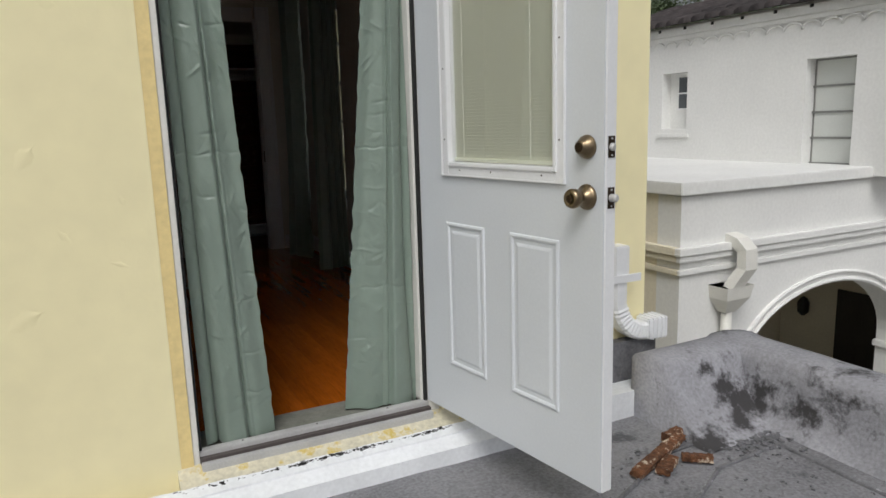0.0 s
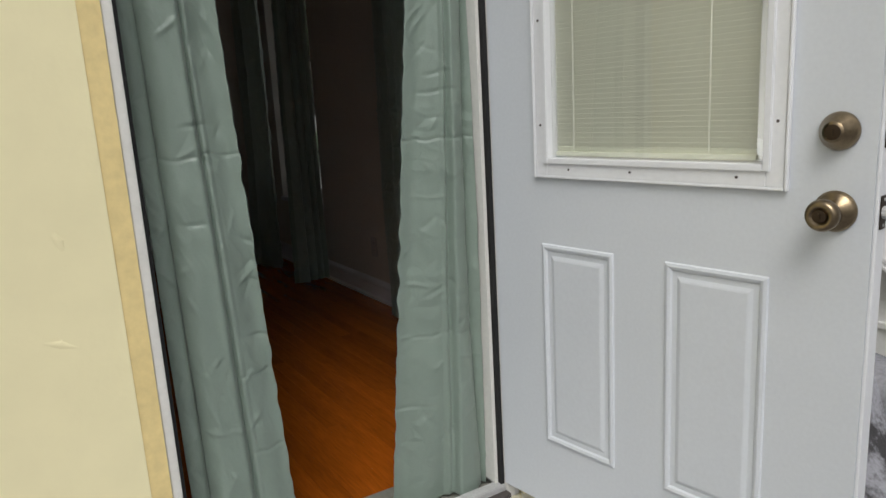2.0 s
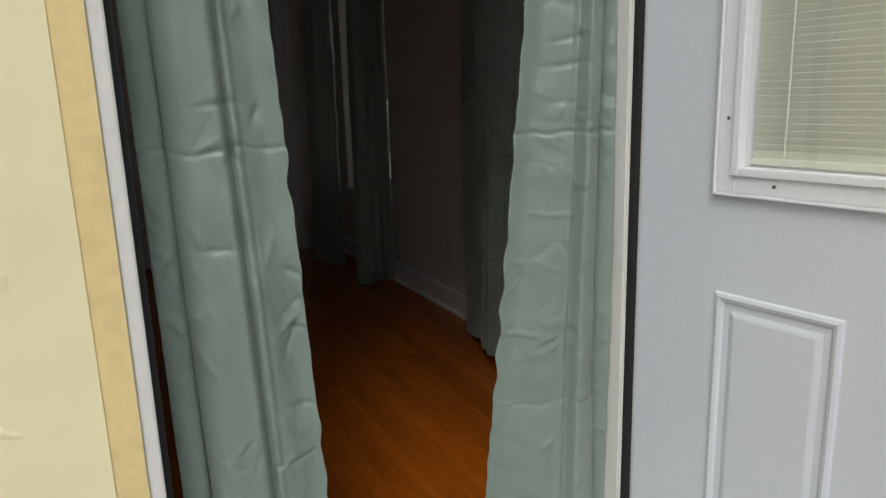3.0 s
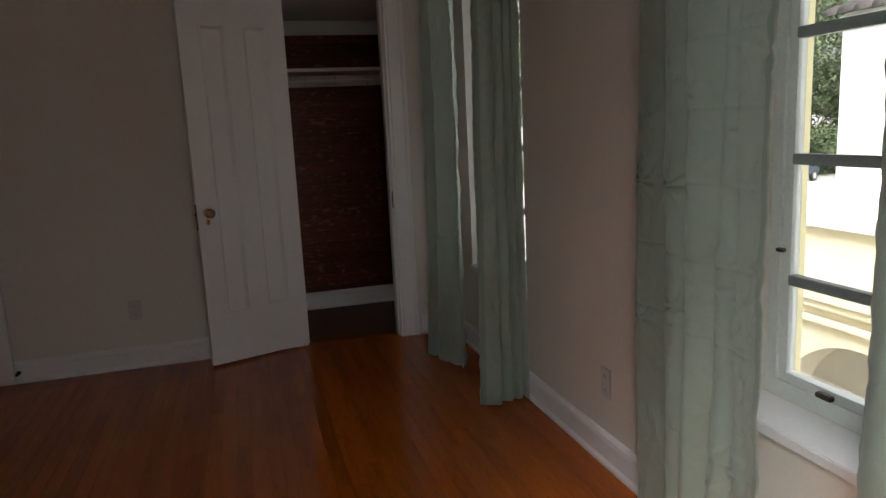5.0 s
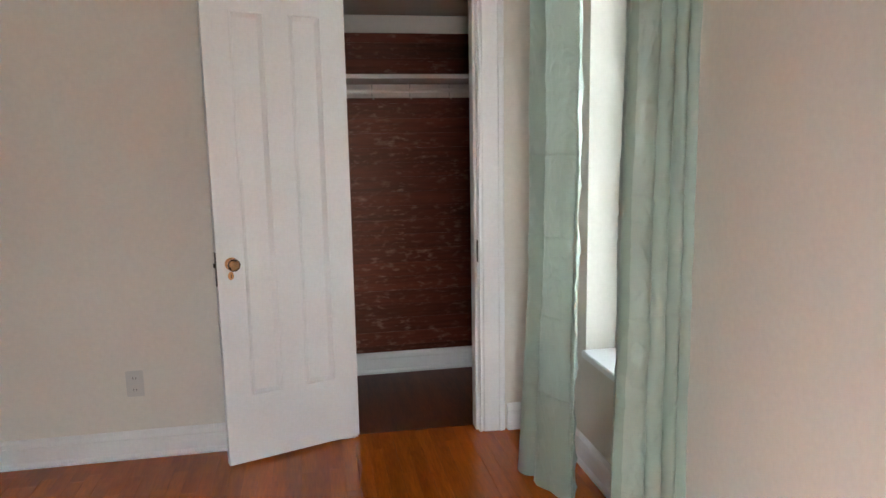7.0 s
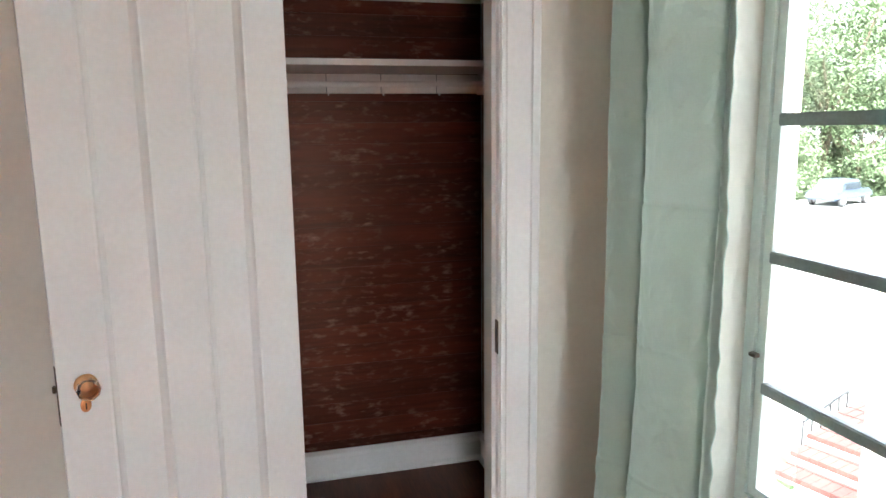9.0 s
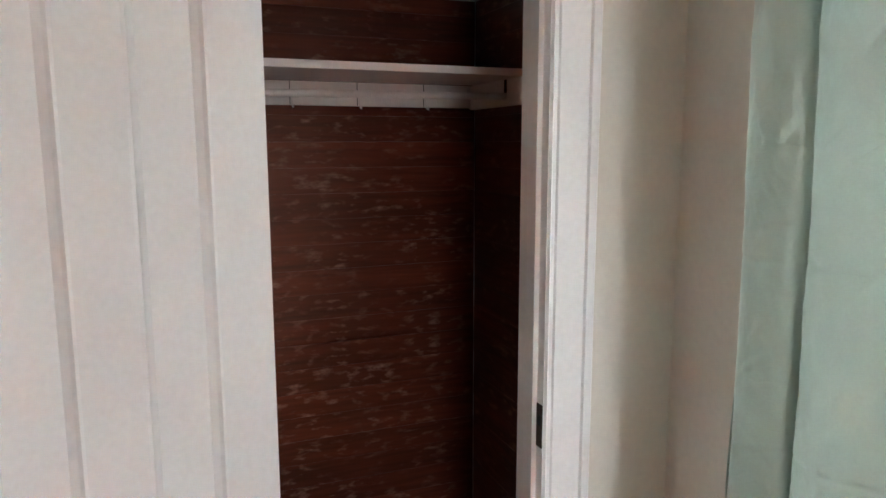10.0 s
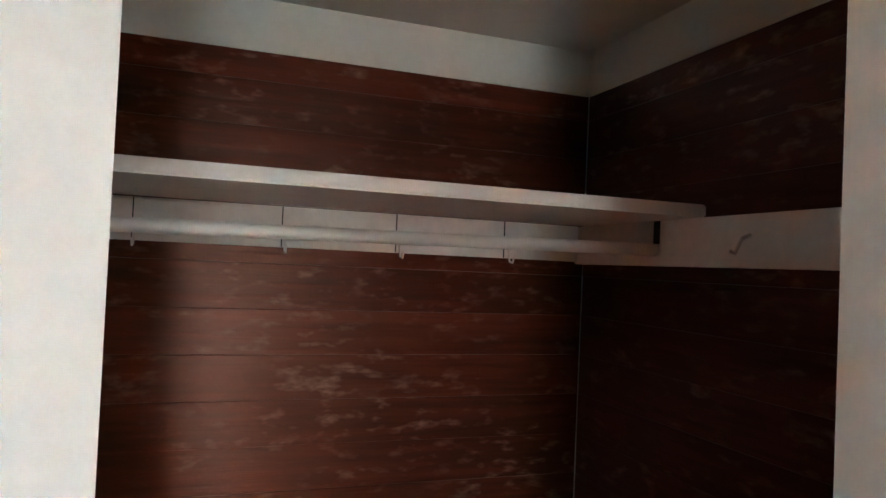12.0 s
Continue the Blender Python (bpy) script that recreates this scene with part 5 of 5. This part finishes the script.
def tree(x, y, height, spread, seed, clumps=60, leaves=120, base=GROUND, low=0.35):
    rnd = random.Random(seed)
    e = empty("tree", pose(x, y, base), "leafy green broadleaf tree standing beyond the houses", "tree", group="trees")
    bm = bmesh.new()
    def limb(p, q, r0, r1, segs=5):
        tmp = sweep([tuple(Vector(p).lerp(Vector(q), k / segs) + Vector((rnd.uniform(-1, 1), rnd.uniform(-1, 1), 0)) * (0.03 * height * (0 < k < segs) * 0.3)) for k in range(segs + 1)], [r0 + (r1 - r0) * k / segs for k in range(segs + 1)], 8)
        me = bpy.data.meshes.new("tmp")
        tmp.to_mesh(me)
        tmp.free()
        bm.from_mesh(me)
        bpy.data.meshes.remove(me)
    limb((0, 0, 0), (0.02 * height, 0, height * 0.5), 0.035 * height, 0.02 * height)
    tips = []
    for k in range(9):
        a = 2 * math.pi * k / 9 + rnd.uniform(-0.3, 0.3)
        r = spread * rnd.uniform(0.45, 0.85)
        q = (math.cos(a) * r, math.sin(a) * r, height * rnd.uniform(0.55, 0.9))
        limb((0.02 * height, 0, height * rnd.uniform(0.28, 0.48)), q, 0.013 * height, 0.004 * height)
        tips.append(q)
    part("trunk", bm, M_BARK, e, "brown trunk with limbs")
    verts, faces = [], []
    for c in range(clumps):
        if c < len(tips) * 2:
            cx, cy, cz = tips[c % len(tips)]
        else:
            a, r = rnd.uniform(0, 6.28), spread * rnd.random() ** 0.5
            cx, cy = math.cos(a) * r, math.sin(a) * r
            cz = height * (low + (0.97 - low) * rnd.random() * (1 - 0.45 * (r / spread) ** 2))
        cr = spread * rnd.uniform(0.14, 0.30)
        for _ in range(leaves):
            v = Vector((rnd.gauss(0, 1), rnd.gauss(0, 1), rnd.gauss(0, 0.7))).normalized() * cr * rnd.random() ** 0.4
            s = 0.0085 * max(height, 12.0) * rnd.uniform(0.6, 1.4)
            m = Euler((rnd.uniform(-1, 1), rnd.uniform(-1, 1), rnd.uniform(0, 6.28))).to_matrix()
            o = Vector((cx, cy, cz)) + v
            i = len(verts)
            for p in ((-s, 0, 0), (0, -0.5 * s, 0.1 * s), (s, 0, 0), (0, 0.5 * s, 0.1 * s)):
                verts.append(tuple(o + m @ Vector(p)))
            faces.append((i, i + 1, i + 2, i + 3))
    me = bpy.data.meshes.new("crown")
    me.from_pydata(verts, [], faces)
    me.materials.append(M_LEAF)
    crown = new("crown", me)
    crown.parent = e
    return e


for k, (x, y, h, s) in enumerate(((31, 39, 5, 3.2), (37, 38, 6, 3.6), (43, 35, 5, 3.4), (49, 32, 6, 3.8), (25, 41, 5, 3.2), (54, 27, 6, 4.0))):
    tree(x, y, h, s, 60 + k, clumps=130, leaves=200, low=0.03)
for k, (x, y, h, s) in enumerate(((24, 40, 12, 6), (30, 42, 14, 7), (36, 40, 13, 6.5), (43, 38, 14, 7), (50, 36, 13, 7), (33, 50, 17, 8), (45, 48, 17, 8), (22, 48, 15, 7), (56, 44, 16, 8))):
    tree(x, y, h, s, 20 + k, clumps=90, leaves=230)


def car(at):
    e = empty("parked_car", at, "blue-grey parked car under the trees", "car")
    bm = bbox(-2.1, 2.1, -0.85, 0.85, 0.35, 0.85, 0.12)
    part("body", bm, M_CARBLUE, e)
    bm = bmesh.new()
    vs = box(bm, -1.3, 1.0, -0.75, 0.75, 0.85, 1.42)
    for v in vs:
        if v.co.z > 1.2:
            v.co.x *= 0.7
            v.co.y *= 0.85
    part("cabin", bm, M_CARBLUE, e)
    for y in (-0.77, 0.77):
        part("side_window", bbox(-1.0, 0.75, y - 0.01, y + 0.01, 0.92, 1.28), M_CARGLASS, e)
    for x in (-1.3, 1.3):
        for y in (-0.82, 0.82):
            wh = part("wheel", lathe(((0.20, -0.1), (0.31, -0.1), (0.33, -0.06), (0.33, 0.06), (0.31, 0.1), (0.20, 0.1)), 20, "y"), M_TYRE, e, at=pose(x, y, 0.33))
            part("rim", lathe(((0.19, -0.102), (0.17, -0.104)), 16, "y"), M_ALU, wh)
    return e


car(pose(32.0, 34.2, GROUND, 0, 0, 20))
car(pose(36.5, 32.0, GROUND, 0, 0, 12))

# ---- floor strips and cedar boards ----
floor = structure("floor", bbox(XL, XR, YR, YC + 0.02, -0.0139, -0.0125), M_OAK, "glossy orange oak strip floor", "floor")
structure("closet_floor", bbox(-0.5, XB, YC + 0.021, YB, -0.0135, -0.0005), M_DARKOAK, "dark brown wood floor inside the closet", "floor")
PW = 0.0585
planks = {}
for ln in (0.5, 0.75, 1.0, 1.3, 1.6):
    bm = bmesh.new()
    vs = box(bm, -PW / 2 + 0.0002, PW / 2 - 0.0002, 0, ln - 0.0005, -0.0125, 0.0)
    bmesh.ops.recalc_face_normals(bm, faces=bm.faces)
    bmesh.ops.bevel(bm, geom=[ed for ed in bm.edges if all(v.co.z > -0.001 for v in ed.verts)], offset=0.0005, segments=1, affect="EDGES")
    planks[ln] = mesh_of(bm, M_OAK, name="plank")
rnd = random.Random(5)
x = XR - PW / 2
made = 0
rest = bmesh.new()
while x > XL + PW:
    y = 0.237 + OY if -0.05 < x - OX < 0.90 else YR + 0.002
    end = YC + 0.02 if CO0 < x < CO1 else YC
    while y < end - 0.02:
        ln = rnd.choice((0.5, 0.75, 1.0, 1.3, 1.6))
        if y + ln > end:
            fit_len = [q for q in planks if y + q <= end + 0.001]
            if fit_len and end - y > 0.5:
                ln = max(fit_len)
            else:
                box(rest, x - PW / 2 + 0.0002, x + PW / 2 - 0.0002, y, end - 0.001, -0.0125, 0.0)
                break
        if x > -1.75 and made < 300:
            piece("plank", planks[ln], floor, pose(x, y, 0))
            made += 1
        else:
            box(rest, x - PW / 2 + 0.0002, x + PW / 2 - 0.0002, y, y + ln - 0.0005, -0.0125, 0.0)
        y += ln
    x -= PW
tagged(part("plank_rest", rest, M_OAK, floor), kind="stuff")

BH = 0.0826
cedar = {}
SIDE = YB - YF - 0.016
for ln in (0.40, 1.84, SIDE):
    bm = bmesh.new()
    box(bm, 0, ln - 0.001, -0.012, 0, 0.0001, BH - 0.0001)
    bmesh.ops.recalc_face_normals(bm, faces=bm.faces)
    bmesh.ops.bevel(bm, geom=[ed for ed in bm.edges if all(v.co.y < -0.011 for v in ed.verts)], offset=0.0006, segments=1, affect="EDGES")
    cedar[ln] = mesh_of(bm, M_CEDAR, name="cedar_board")
rnd = random.Random(11)
back, side = bpy.data.objects["closet_wall_back"], bpy.data.objects["closet_wall_side"]
k = 0
z = 0.08
while z < 1.92:
    piece("cedar_board", cedar[1.84], back, pose(XB - 0.013 - 1.84, YB - 0.0002 - 0.0015 * rnd.random(), z))
    piece("cedar_board", cedar[SIDE], side, pose(XB - 0.0002 - 0.0015 * rnd.random(), YF + 0.002 + SIDE, z, 0, 0, -90))
    z += BH

# ---- set the terrace side into the room's plan ----
TERRACE = ("wall_south", "threshold_stone", "door_frame_terrace", "door_sill", "wall_flashing", "terrace_door", "door_curtain", "tension_rod",
           "roof_deck", "house_body", "parapet_north", "parapet_east", "bitumen_upstand", "downspout", "rotten_board", "wood_scrap", "roof_grit")
for ob in list(scene.objects):
    if ob.parent is None and ob.name.split(".")[0] in TERRACE:
        ob.matrix_world = Matrix.Translation((OX, OY, 0)) @ ob.matrix_world
for ob in (nb, porch, bpy.data.objects["rain_hopper"]):
    ob.matrix_world = Matrix.Translation((OX * 0.6, OY * 0.6, 0)) @ ob.matrix_world
